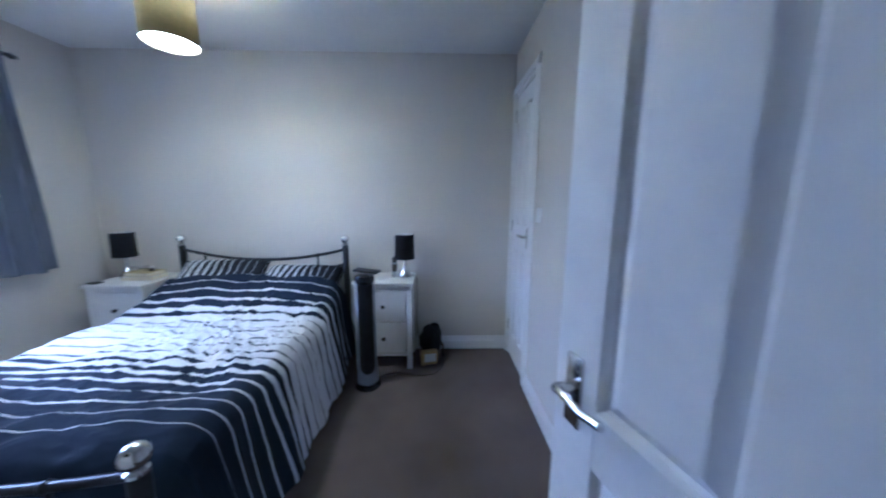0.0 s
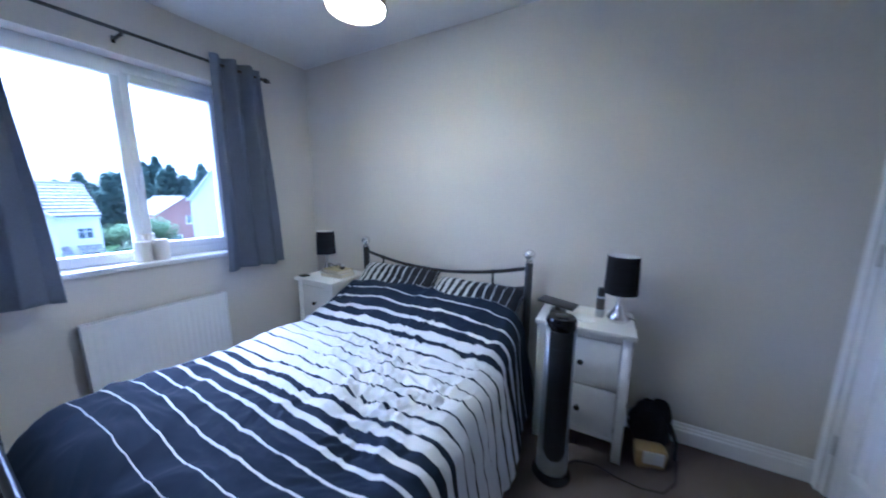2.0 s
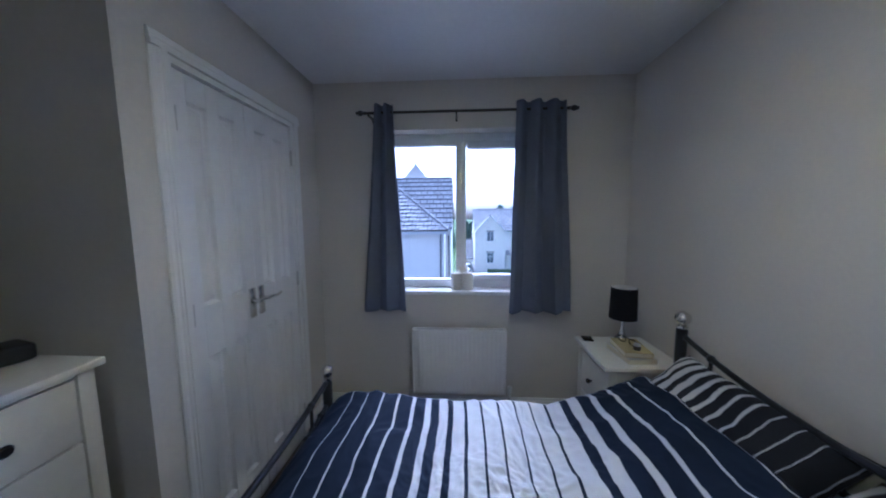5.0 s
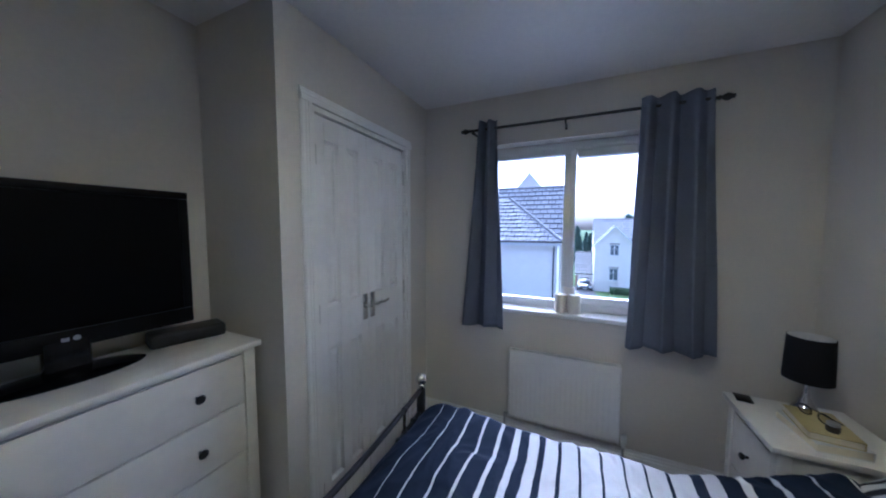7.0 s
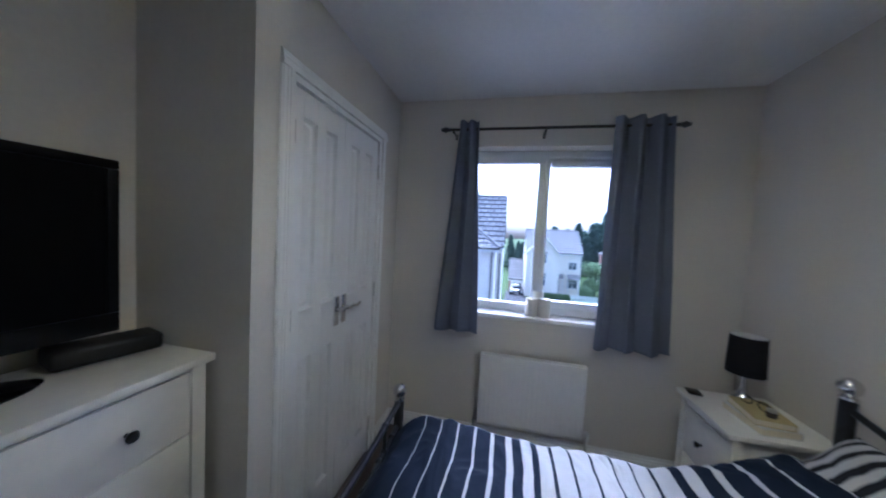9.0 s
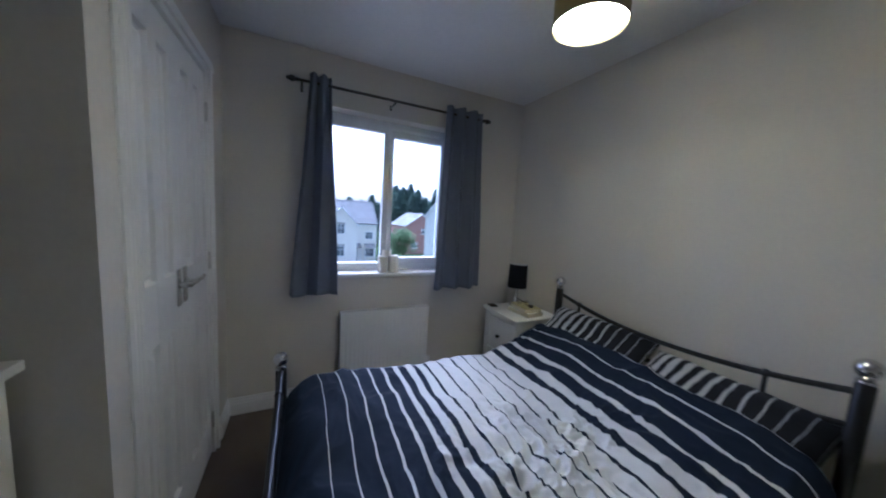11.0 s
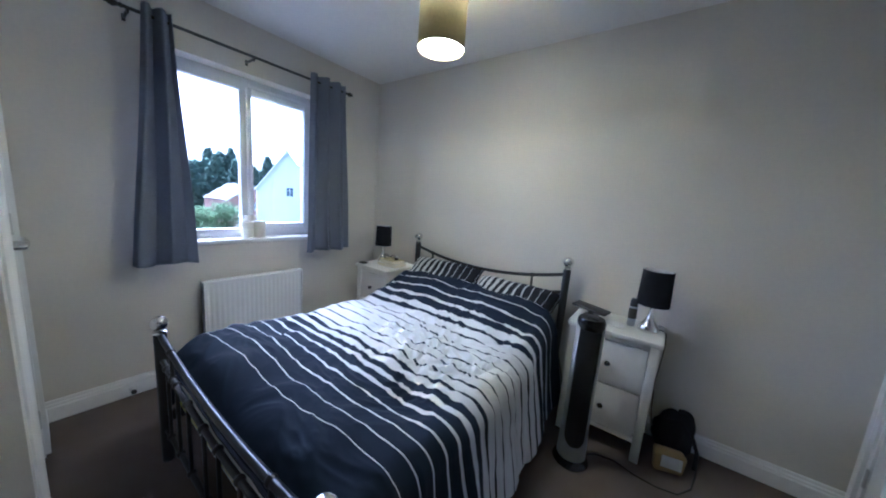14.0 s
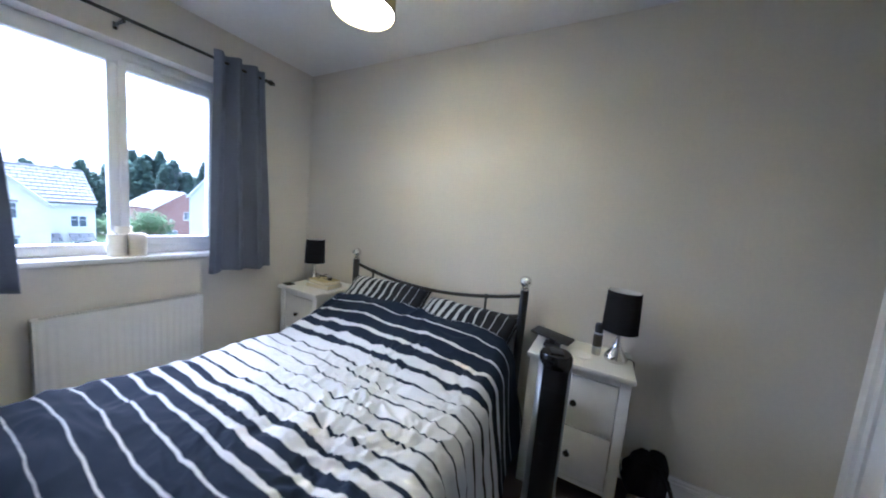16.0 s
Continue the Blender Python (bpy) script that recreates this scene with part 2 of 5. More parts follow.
def lathe(profile, at=(0, 0, 0), seg=28, bm=None, axis="Z"):
    """A turned form from (radius, height) pairs."""
    bm = bm or bmesh.new()
    rings = []
    turn = {"Z": Matrix(), "X": Matrix.Rotation(radians(90), 4, "Y"), "Y": Matrix.Rotation(radians(-90), 4, "X")}[axis]
    for r, z in profile:
        ring = []
        for i in range(seg):
            a = 2 * math.pi * i / seg
            ring.append(bm.verts.new(Vector(at) + turn @ Vector((r * math.cos(a), r * math.sin(a), z))))
        rings.append(ring)
    for a, b in zip(rings, rings[1:]):
        for i in range(seg):
            bm.faces.new((a[i], a[(i + 1) % seg], b[(i + 1) % seg], b[i]))
    if profile[0][0] > 1e-4:
        bm.faces.new(rings[0][::-1])
    if profile[-1][0] > 1e-4:
        bm.faces.new(rings[-1])
    bmesh.ops.remove_doubles(bm, verts=bm.verts, dist=1e-5)
    return bm


def ball(r, z=0.0, n=9):
    return [(max(1e-5, r * math.sin(math.pi * i / n)), z - r * math.cos(math.pi * i / n)) for i in range(n + 1)]


def tube(points, r, seg=10, bm=None):
    """A round bar swept along points."""
    bm = bm or bmesh.new()
    pts = [Vector(p) for p in points]
    rings, side = [], None
    for i, p in enumerate(pts):
        d = (pts[min(i + 1, len(pts) - 1)] - pts[max(i - 1, 0)]).normalized()
        if side is None:
            side = d.cross(Vector((0, 0, 1)) if abs(d.z) < 0.9 else Vector((0, 1, 0))).normalized()
        side = (side - d * side.dot(d)).normalized()
        up = d.cross(side)
        rings.append([bm.verts.new(p + r * (math.cos(a) * side + math.sin(a) * up))
                      for a in (2 * math.pi * k / seg for k in range(seg))])
    for a, b in zip(rings, rings[1:]):
        for i in range(seg):
            bm.faces.new((a[i], b[i], b[(i + 1) % seg], a[(i + 1) % seg]))
    bm.faces.new(rings[0])
    bm.faces.new(rings[-1][::-1])
    bmesh.ops.recalc_face_normals(bm, faces=bm.faces)
    return bm


def sheet(nu, nv, place, skew=None):
    """A grid of points place(u, v), u and v from 0 to 1, with its UV; skew(u, v) may shift the weave."""
    bm = bmesh.new()
    uv = bm.loops.layers.uv.new("UVMap")
    g = [[bm.verts.new(place(i / nu, j / nv)) for j in range(nv + 1)] for i in range(nu + 1)]
    for i in range(nu):
        for j in range(nv):
            f = bm.faces.new((g[i][j], g[i + 1][j], g[i + 1][j + 1], g[i][j + 1]))
            for lp, (a, b) in zip(f.loops, ((i, j), (i + 1, j), (i + 1, j + 1), (i, j + 1))):
                lp[uv].uv = (a / nu, b / nv - (skew(a / nu, b / nv) if skew else 0.0))
    return bm


def profile_run(profile, length):
    """A moulding: (depth, height) outline drawn out along x."""
    bm = bmesh.new()
    a = [bm.verts.new((0, d, z)) for d, z in profile]
    b = [bm.verts.new((length, d, z)) for d, z in profile]
    k = len(profile)
    for i in range(k):
        bm.faces.new((a[i], b[i], b[(i + 1) % k], a[(i + 1) % k]))
    bm.faces.new(a[::-1])
    bm.faces.new(b)
    bmesh.ops.recalc_face_normals(bm, faces=bm.faces)
    return bm


def structure(name, bm, material, label="", category="", smooth=0):
    return tagged(part(name, bm, material, smooth=smooth), label, category, kind="structure")


# ---- the room ----
EAST, SOUTH, WARD, NOOK, HIGH = 3.385, -2.74, -2.225, 1.29, 2.43
WY0, WY1, WZ0, WZ1 = -1.735, -0.640, 0.942, 2.10       # window opening
DX0, DX1 = 2.43, 3.27                                  # entrance doorway
EY0, EY1 = -0.55, -0.055                                # en-suite doorway
CX0, CX1 = 0.31, 1.125                                  # wardrobe doorway
DH, DHW, DHE = 2.03, 2.065, 2.12

structure("floor", boxes((-0.02, EAST + 0.02, -4.3, 0.02, -0.2, 0.0)), CARPET, "taupe brown short pile carpet across the bedroom floor", "floor")
structure("ceiling", boxes((-0.1, EAST + 0.1, -4.3, 0.1, HIGH, HIGH + 0.12)), CEIL, "matt white painted flat bedroom ceiling", "ceiling")
structure("wall_north", boxes((-0.3, EAST + 0.1, 0.0, 0.12, -0.2, HIGH)), WALL, "plain cream painted wall behind the bed", "wall")
structure("wall_west", boxes((-0.3, 0, WY1, 0.0, -0.2, HIGH), (-0.3, 0, SOUTH - 0.1, WY0, -0.2, HIGH),
                             (-0.3, 0, WY0, WY1, -0.2, WZ0 - 0.030), (-0.3, 0, WY0, WY1, WZ1, HIGH)), WALL,
          "cream painted outside wall with the window opening", "wall")
structure("wall_east", boxes((EAST, EAST + 0.1, EY1, 0.0, 0, HIGH), (EAST, EAST + 0.1, -4.3, EY0, 0, HIGH),
                             (EAST, EAST + 0.1, EY0, EY1, DHE, HIGH), (EAST + 0.1, EAST + 0.13, EY0 - 0.1, 0, 0, HIGH)), WALL,
          "cream painted partition wall with an inner door", "wall")
structure("wall_south", boxes((NOOK, DX0, SOUTH - 0.1, SOUTH, 0, HIGH), (DX1, EAST, SOUTH - 0.1, SOUTH, 0, HIGH),
                              (DX0, DX1, SOUTH - 0.1, SOUTH, DH, HIGH)), WALL, "cream painted wall of the recess behind the television", "wall")
structure("wall_wardrobe", boxes((0.0, CX0, WARD - 0.1, WARD, 0, HIGH), (CX1, NOOK, WARD - 0.1, WARD, 0, HIGH),
                                 (CX0, CX1, WARD - 0.1, WARD, DHW, HIGH), (NOOK - 0.1, NOOK, SOUTH - 0.1, WARD - 0.1, 0, HIGH),
                                 (0.0, NOOK - 0.1, SOUTH - 0.1, SOUTH, 0, HIGH)), WALL,
          "cream painted boxing of the built-in wardrobe", "wall")
structure("wall_landing", boxes((1.3, EAST, -4.3, -4.2, 0, HIGH), (1.3, 1.4, -4.2, SOUTH - 0.1, 0, HIGH)), WALL,
          "plain cream landing walls beyond the entrance", "wall")

SKIRT = [(0, 0), (0.018, 0), (0.018, 0.075), (0.012, 0.082), (0.012, 0.092), (0.007, 0.098), (0.006, 0.112), (0, 0.116)]


def skirting(x, y, rz, length):
    ob = structure("baseboard", profile_run(SKIRT, length), GLOSS, "white gloss moulded skirting board along the wall", "baseboard", smooth=30)
    ob.matrix_world = pose(x, y, 0, 0, 0, rz)


skirting(EAST, 0, 180, EAST)
skirting(0, 0, 270, -WARD)
skirting(0, WARD, 0, CX0 - 0.07)
skirting(CX1 + 0.07, WARD, 0, NOOK - CX1 - 0.07)
skirting(NOOK, WARD, 270, WARD - SOUTH)
skirting(NOOK, SOUTH, 0, DX0 - 0.07 - NOOK)
skirting(EAST, SOUTH, 90, EY0 - 0.06 - SOUTH)

ARCH = [(0, 0), (0.018, 0), (0.018, 0.018), (0.014, 0.022), (0.016, 0.030), (0.012, 0.036), (0.012, 0.048), (0.006, 0.056), (0, 0.058)]


def architrave(name, w, h, at, rz, label):
    """Door casing round an opening w by h: local x along the wall, y out of the wall."""
    root = thing(name, at, label, "door casing", kind="structure", rz=rz)
    for side in (0, 1):
        ob = part("jamb_casing", profile_run(ARCH, h + 0.0), GLOSS, root, smooth=30)
        m = pose(0, 0, 0, 0, -90, 0)
        ob.matrix_local = m if not side else pose(w, 0, 0) @ Matrix.Diagonal((-1, 1, 1, 1)) @ m
    # local z of the profile points away from the opening
    ob = part("head_casing", profile_run(ARCH, w + 0.116), GLOSS, root, smooth=30)
    ob.matrix_local = pose(-0.058, 0, h)
    lin = part("lining", boxes((-0.004, 0.024, -0.10, 0.003, 0, h + 0.0), (w - 0.024, w + 0.004, -0.10, 0.003, 0, h),
                               (0.024, w - 0.024, -0.10, 0.003, h - 0.024, h + 0.004)), GLOSS, root)
    return root


def lever(parent, x, z, y, way, name="door_handle"):
    """Lever handle on a long plate; y is the leaf's face, way +1 or -1 along x."""
    plate = part(name, boxes((x - 0.021, x + 0.021, y, y + 0.006, z - 0.075, z + 0.075), bevel=0.002), CHROME, parent, "chrome lever handle on a rectangular plate")
    part("neck", lathe([(0.011, 0), (0.011, 0.038), (0.008, 0.044)], (x, y + 0.005, z + 0.01), 16, axis="Y"), CHROME, plate)
    pts = [(x, y + 0.042, z + 0.01), (x + way * 0.03, y + 0.046, z + 0.013), (x + way * 0.07, y + 0.044, z + 0.006), (x + way * 0.112, y + 0.040, z + 0.012)]
    part("lever", tube(pts, 0.0085, 12), CHROME, plate)
    return plate


def panel_leaf(parent, w, h, x0=0.0, y=0.0, name="leaf", rows=((0.20, 0.90), (1.10, 1.88)), cols=None, stile=0.085, mid=0.075, thick=0.036):
    """Moulded panel door leaf: front face at y, set back panels with raised fields."""
    c = (w - 2 * stile - mid) / 2
    colx = [(stile, stile + c), (stile + c + mid, w - stile)]
    leaf = part(name, boxes((x0, x0 + w, y - thick, y - 0.021, 0.006, h)), DOORPAINT, parent)
    for a, b in ((0, stile), (stile + c, stile + c + mid), (w - stile, w)):
        part("stile", box(bmesh.new(), x0 + a, x0 + b, y - 0.0215, y, 0.006, h, 0.002, 1), DOORPAINT, leaf)
    edges = [0.006] + [v for r in rows for v in r] + [h]
    for a, b in zip(edges[::2], edges[1::2]):
        for cx0, cx1 in colx:
            part("rail", box(bmesh.new(), x0 + cx0 - 0.001, x0 + cx1 + 0.001, y - 0.0215, y - 0.0005, a, b, 0.002, 1), DOORPAINT, leaf)
    for z0, z1 in rows:
        for cx0, cx1 in colx:
            p = bmesh.new()
            g = [(0.005, -0.0150), (0.012, -0.0205), (0.036, -0.0040), (0.041, -0.0025)]
            rings = []
            for d, dep in g:
                rings.append([p.verts.new((x0 + xx, y + dep, zz)) for xx, zz in
                              ((cx0 + d, z0 + d), (cx1 - d, z0 + d), (cx1 - d, z1 - d), (cx0 + d, z1 - d))])
            outer = [p.verts.new((x0 + xx, y - 0.002, zz)) for xx, zz in ((cx0, z0), (cx1, z0), (cx1, z1), (cx0, z1))]
            rings.insert(0, outer)
            for a, b in zip(rings, rings[1:]):
                for i in range(4):
                    p.faces.new((a[i], a[(i + 1) % 4], b[(i + 1) % 4], b[i]))
            p.faces.new(rings[-1])
            bmesh.ops.recalc_face_normals(p, faces=p.faces)
            part("panel", p, DOORPAINT, leaf, smooth=0)
    return leaf


def hinge(parent, x, y, z):
    part("hinge", tube([(x, y, z - 0.045), (x, y, z - 0.015), (x, y, z + 0.015), (x, y, z + 0.045)], 0.006, 8), SATIN, parent, "satin metal butt hinge")


# built-in wardrobe doors (their faces look north)
architrave("trim_wardrobe", CX1 - CX0, DHW, (CX0, WARD, 0), 0, "white moulded casing round the wardrobe doors")
wd = thing("door_wardrobe", (0, 0, 0), "pair of closed white panelled wardrobe doors with lever handles", "wardrobe doors", kind="structure")
half = (CX1 - CX0 - 0.048 - 0.009) / 2
lw = panel_leaf(wd, half, DHW - 0.03, CX0 + 0.027, WARD - 0.012, rows=((0.20, 0.90), (1.12, 1.93)), stile=0.065, mid=0.065)
le = panel_leaf(wd, half, DHW - 0.03, CX0 + 0.030 + half, WARD - 0.012, rows=((0.20, 0.90), (1.12, 1.93)), stile=0.065, mid=0.065)
lever(wd, CX0 + 0.027 + half - 0.032, 1.055, WARD - 0.012, -1)
lever(wd, CX0 + 0.030 + half + 0.032, 1.055, WARD - 0.012, -1)
for z in (0.2, 1.1, 1.85):
    hinge(le, CX1 - 0.025, WARD - 0.002, z)
    hinge(lw, CX0 + 0.025, WARD - 0.002, z)

# en-suite door in the east wall (its face looks west)
ew = EY1 - EY0
architrave("trim_ensuite", ew, DHE, (EAST, EY0, 0), 90, "white moulded casing round the inner door")
ed = thing("door_ensuite", (EAST, EY0, 0), "closed white panelled inner door with chrome lever", "door", kind="structure", rz=90)
el = panel_leaf(ed, ew - 0.054, DHE - 0.03, 0.027, -0.006, rows=((0.20, 0.93), (1.13, 1.98)))
lever(ed, 0.027 + 0.038, 1.05, -0.006, 1)
for z in (0.26, 1.11, 1.95):
    hinge(el, ew - 0.025, 0.004, z)

# entrance door, standing open into the room
architrave("trim_entrance", DX1 - DX0, DH, (DX0, SOUTH, 0), 0, "white moulded casing round the entrance")
ang = 103.5
dd = thing("door_entrance", (DX1 - 0.028, SOUTH - 0.005, 0), "white panelled entrance door standing open into the room", "door", kind="structure", rz=ang)
dl = panel_leaf(dd, 0.85, DH - 0.03, 0.0, 0.018, rows=((0.20, 0.80), (0.92, 1.90)), stile=0.118, mid=0.19)
lever(dd, 0.790, 0.930, 0.018, -1)

# light switch beside the inner door
sw = thing("light_switch", (EAST, -0.715, 1.22), "white square light switch on the cream wall", "light switch", rz=90)
part("plate", boxes((-0.043, 0.043, 0, 0.009, -0.043, 0.043), bevel=0.003), WHITEPLASTIC, sw)
part("rocker", boxes((-0.011, 0.011, 0.0085, 0.013, -0.017, 0.017), bevel=0.002), WHITEPLASTIC, sw)

# ---- window ----
win = thing("window_1", (0, 0, 0), "white plastic double window with a fixed and an opening light", "window", kind="structure")
FX0, FX1 = -0.175, -0.115
MY = -1.178
fr = boxes((FX0, FX1, WY0, WY0 + 0.055, WZ0, WZ1), (FX0, FX1, WY1 - 0.055, WY1, WZ0, WZ1),
           (FX0, FX1, WY0 + 0.055, WY1 - 0.055, WZ1 - 0.085, WZ1), (FX0, FX1, WY0 + 0.055, WY1 - 0.055, WZ0, WZ0 + 0.06),
           (FX0, FX1, MY - 0.035, MY + 0.012, WZ0 + 0.06, WZ1 - 0.085), bevel=0.006)
part("window_frame", fr, UPVC, win)
s0, s1, t0, t1 = MY + 0.006, WY1 - 0.047, WZ0 + 0.053, WZ1 - 0.066
sash = part("sash", boxes((FX0 + 0.01, FX1 + 0.014, s0, s0 + 0.036, t0, t1), (FX0 + 0.01, FX1 + 0.014, s1 - 0.042, s1, t0, t1),
                          (FX0 + 0.01, FX1 + 0.014, s0 + 0.042, s1 - 0.042, t1 - 0.045, t1),
                          (FX0 + 0.01, FX1 + 0.014, s0 + 0.042, s1 - 0.042, t0, t0 + 0.048), bevel=0.005), UPVC, win, "white opening sash")
part("window_handle", tube([(FX1 + 0.02, s0 + 0.02, 1.48), (FX1 + 0.035, s0 + 0.02, 1.47), (FX1 + 0.038, s0 + 0.02, 1.42), (FX1 + 0.036, s0 + 0.02, 1.36)], 0.009), UPVC, sash, "white sash handle")
part("trickle_vent", boxes((FX1, FX1 + 0.014, s0 + 0.02, s1 - 0.03, WZ1 - 0.056, WZ1 - 0.030),
                           (FX1 + 0.0135, FX1 + 0.02, s0 + 0.03, s1 - 0.04, WZ1 - 0.048, WZ1 - 0.043), bevel=0.002), UPVC, win, "slotted white trickle vent")
for a, b, c, d in ((WY0 + 0.05, MY - 0.03, WZ0 + 0.055, WZ1 - 0.08), (s0 + 0.038, s1 - 0.038, t0 + 0.044, t1 - 0.041)):
    p = part("pane", boxes((-0.149, -0.145, a, b, c, d)), PANE, win, "clear window glass", smooth=0)
    p.visible_shadow = False
part("window_sill", boxes((-0.17, 0.028, WY0 - 0.03, WY1 + 0.03, WZ0 - 0.030, WZ0), bevel=0.006, seg=3), GLOSS, win, "white painted sill board")
part("outer_sill", boxes((-0.34, -0.17, WY0, WY1, WZ0 - 0.05, WZ0 - 0.01)), UPVC, win)


# ---- curtains and rod ----
RX, RZ = 0.12, 2.180
rod = thing("curtain_rod", (RX, 0, RZ), "black metal curtain rod with finials above the window", "curtain rod")
part("rod", tube([(0, -1.813, 0), (0, -1.2, 0), (0, -0.482, 0)], 0.009, 12), BLACKMETAL, rod)
for y, s in ((-1.813, -1), (-0.482, 1)):
    f = lathe([(0.010, 0), (0.013, 0.006), (0.008, 0.014), (0.014, 0.024), (0.019, 0.036), (0.016, 0.048), (0.010, 0.058), (0.012, 0.064), (1e-5, 0.072)], (0, 0, 0), 14, axis="Y")
    o = part("finial", f, BLACKMETAL, rod)
    o.matrix_local = pose(0, y, 0) @ Matrix.Diagonal((1, s, 1, 1))
for y in (-1.795, -1.205, -0.497):
    part("bracket", boxes((0.002 - RX, 0.0, y - 0.006, y + 0.006, -0.018, -0.008), (-RX, 0.006 - RX, y - 0.008, y + 0.008, -0.032, 0.004),
                          (-0.008, 0.010, y - 0.005, y + 0.005, -0.026, -0.008), bevel=0.002), BLACKMETAL, rod)


def curtain(y0, y1, b0, b1, folds, seed, label):
    """Eyelet curtain in deep folds, spreading a little towards its hem."""
    root = thing("curtain", (RX, 0, 0), label, "curtain", "curtains at the window")

    def place(u, v):
        z = RZ + 0.045 + (0.828 - RZ - 0.045) * v
        ya, yb = y0 + (b0 - y0) * v ** 1.1, y1 + (b1 - y1) * v ** 1.1
        ph = u * folds * 2 * math.pi
        n1 = noise.noise((u * 3 + seed, v * 1.4, seed))
        amp = (0.036 + 0.012 * v) * (0.8 + 0.5 * noise.noise((seed, u * 2, 3.1)))
        y = ya + (yb - ya) * u + 0.010 * math.sin(ph * 2 + v) * v + 0.02 * n1 * v
        x = 0.022 + amp * math.sin(ph + 0.5 * n1 * v) + 0.014 * n1 * v + 0.03 * max(0, v - 0.85) * math.sin(seed + u * 7)
        return (x, y, z + 0.006 * math.sin(u * 9 + seed) * v)
    c = part("cloth", sheet(120, 50, place), CURTAIN, root, smooth=180)
    so = c.modifiers.new("cloth", "SOLIDIFY")
    so.thickness = 0.004
    return root


curtain(-1.745, -1.625, -1.860, -1.568, 2.0, 1.7, "short grey-blue eyelet curtain drawn back beside the window")
curtain(-0.815, -0.50, -0.862, -0.425, 3.0, 4.3, "short grey-blue eyelet curtain gathered beside the window")

# candles on the sill
for dy, dx, h, r in ((-0.044, 0.012, 0.122, 0.040), (0.042, 0.016, 0.128, 0.040), (0.004, -0.056, 0.165, 0.038)):
    c = thing("candle", (-0.055 + dx, -1.165 + dy, WZ0), "ivory pillar candle on the window sill", "candle", "candles on the sill")
    part("wax", lathe([(1e-5, 0.0), (r - 0.002, 0), (r, 0.003), (r, h - 0.004), (r - 0.003, h), (r - 0.010, h - 0.004), (1e-5, h - 0.008)], seg=24), WAX, c)
    part("wick", tube([(0, 0, h - 0.012), (0.001, 0, h), (0.003, 0, h + 0.006)], 0.0012, 5), BLACKPLASTIC, c)

# ---- radiator ----
rad = thing("radiator", (0, 0, 0), "white ribbed steel panel radiator under the window", "radiator")
RY0, RY1, RZ0, RZ1 = -1.532, -0.847, 0.18, 0.670


def rib(u, v):
    y = RY0 + 0.012 + (RY1 - RY0 - 0.024) * u
    x = 0.083 + 0.0011 * max(-0.6, min(0.6, math.sin(u * 21 * 2 * math.pi) * 1.4)) * min(1, 14 * min(v, 1 - v))
    return (x, y, RZ0 + 0.02 + (RZ1 - RZ0 - 0.045) * v)


part("panel", sheet(210, 24, rib), GLOSS, rad)
part("casing", boxes((0.035, 0.079, RY0, RY1, RZ0, RZ1 - 0.02), (0.033, 0.094, RY0, RY0 + 0.008, RZ0, RZ1), (0.033, 0.094, RY1 - 0.008, RY1, RZ0, RZ1), bevel=0.003), GLOSS, rad)
g = bmesh.new()
box(g, 0.035, 0.094, RY0, RY1, RZ1 - 0.005, RZ1, 0.002)
box(g, 0.088, 0.094, RY0, RY1, RZ1 - 0.022, RZ1 - 0.005)
part("top_grille", g, GLOSS, rad)
# grey strips laid on the solid top paint the shade inside its slots
for i in range(44):
    y = RY0 + 0.03 + i * (RY1 - RY0 - 0.06) / 43
    part("slot_shade", boxes((0.052, 0.078, y - 0.003, y + 0.003, RZ1 - 0.001, RZ1 + 0.001)), VENTGREY, rad, smooth=0)
part("valve", lathe([(0.012, 0), (0.012, 0.03), (0.018, 0.034), (0.018, 0.075), (0.012, 0.082)], (0.055, RY1 + 0.03, 0.15), 16), WHITEPLASTIC, rad, "white thermostatic valve")
part("pipe", tube([(0.055, RY1 - 0.01, 0.185), (0.055, RY1 + 0.03, 0.185), (0.055, RY1 + 0.03, 0.1), (0.055, RY1 + 0.03, 0.0)], 0.0075), SATIN, rad)
part("pipe", tube([(0.055, RY0 + 0.01, 0.185), (0.055, RY0 - 0.03, 0.185), (0.055, RY0 - 0.03, 0.1), (0.055, RY0 - 0.03, 0.0)], 0.0075), SATIN, rad)
for y in (RY0 + 0.1, RY1 - 0.13):
    part("bracket", boxes((0.0, 0.036, y, y + 0.03, 0.25, 0.6)), GLOSS, rad)

# ---- bed ----
BX0, BX1, BYH, BYF = 0.742, 2.03, -0.125, -1.872
bed = thing("bed_frame", (0, 0, 0), "black metal double bed frame with chrome ball finials", "bed frame")


def post(x, y, h):
    p = part("post", lathe([(0.024, 0), (0.024, h - 0.055), (0.021, h - 0.05)], (x, y, 0), 20), BLACKMETAL, bed)
    prof = [(0.021, h - 0.05), (0.025, h - 0.046), (0.025, h - 0.038), (0.014, h - 0.034)] + [(r, z) for r, z in ball(0.034, h)[2:]]
    part("finial", lathe(prof, (x, y, 0), 24), CHROME, p, "chrome ball finial")


def sag(z0, drop, n=24):
    return [(BX0 + (BX1 - BX0) * i / n, z0 - drop * (1 - (2 * i / n - 1) ** 2)) for i in range(n + 1)]


def rail(y, z0, drop, r):
    part("rail", tube([(x, y, z) for x, z in sag(z0, drop)], r, 12), BLACKMETAL, bed)


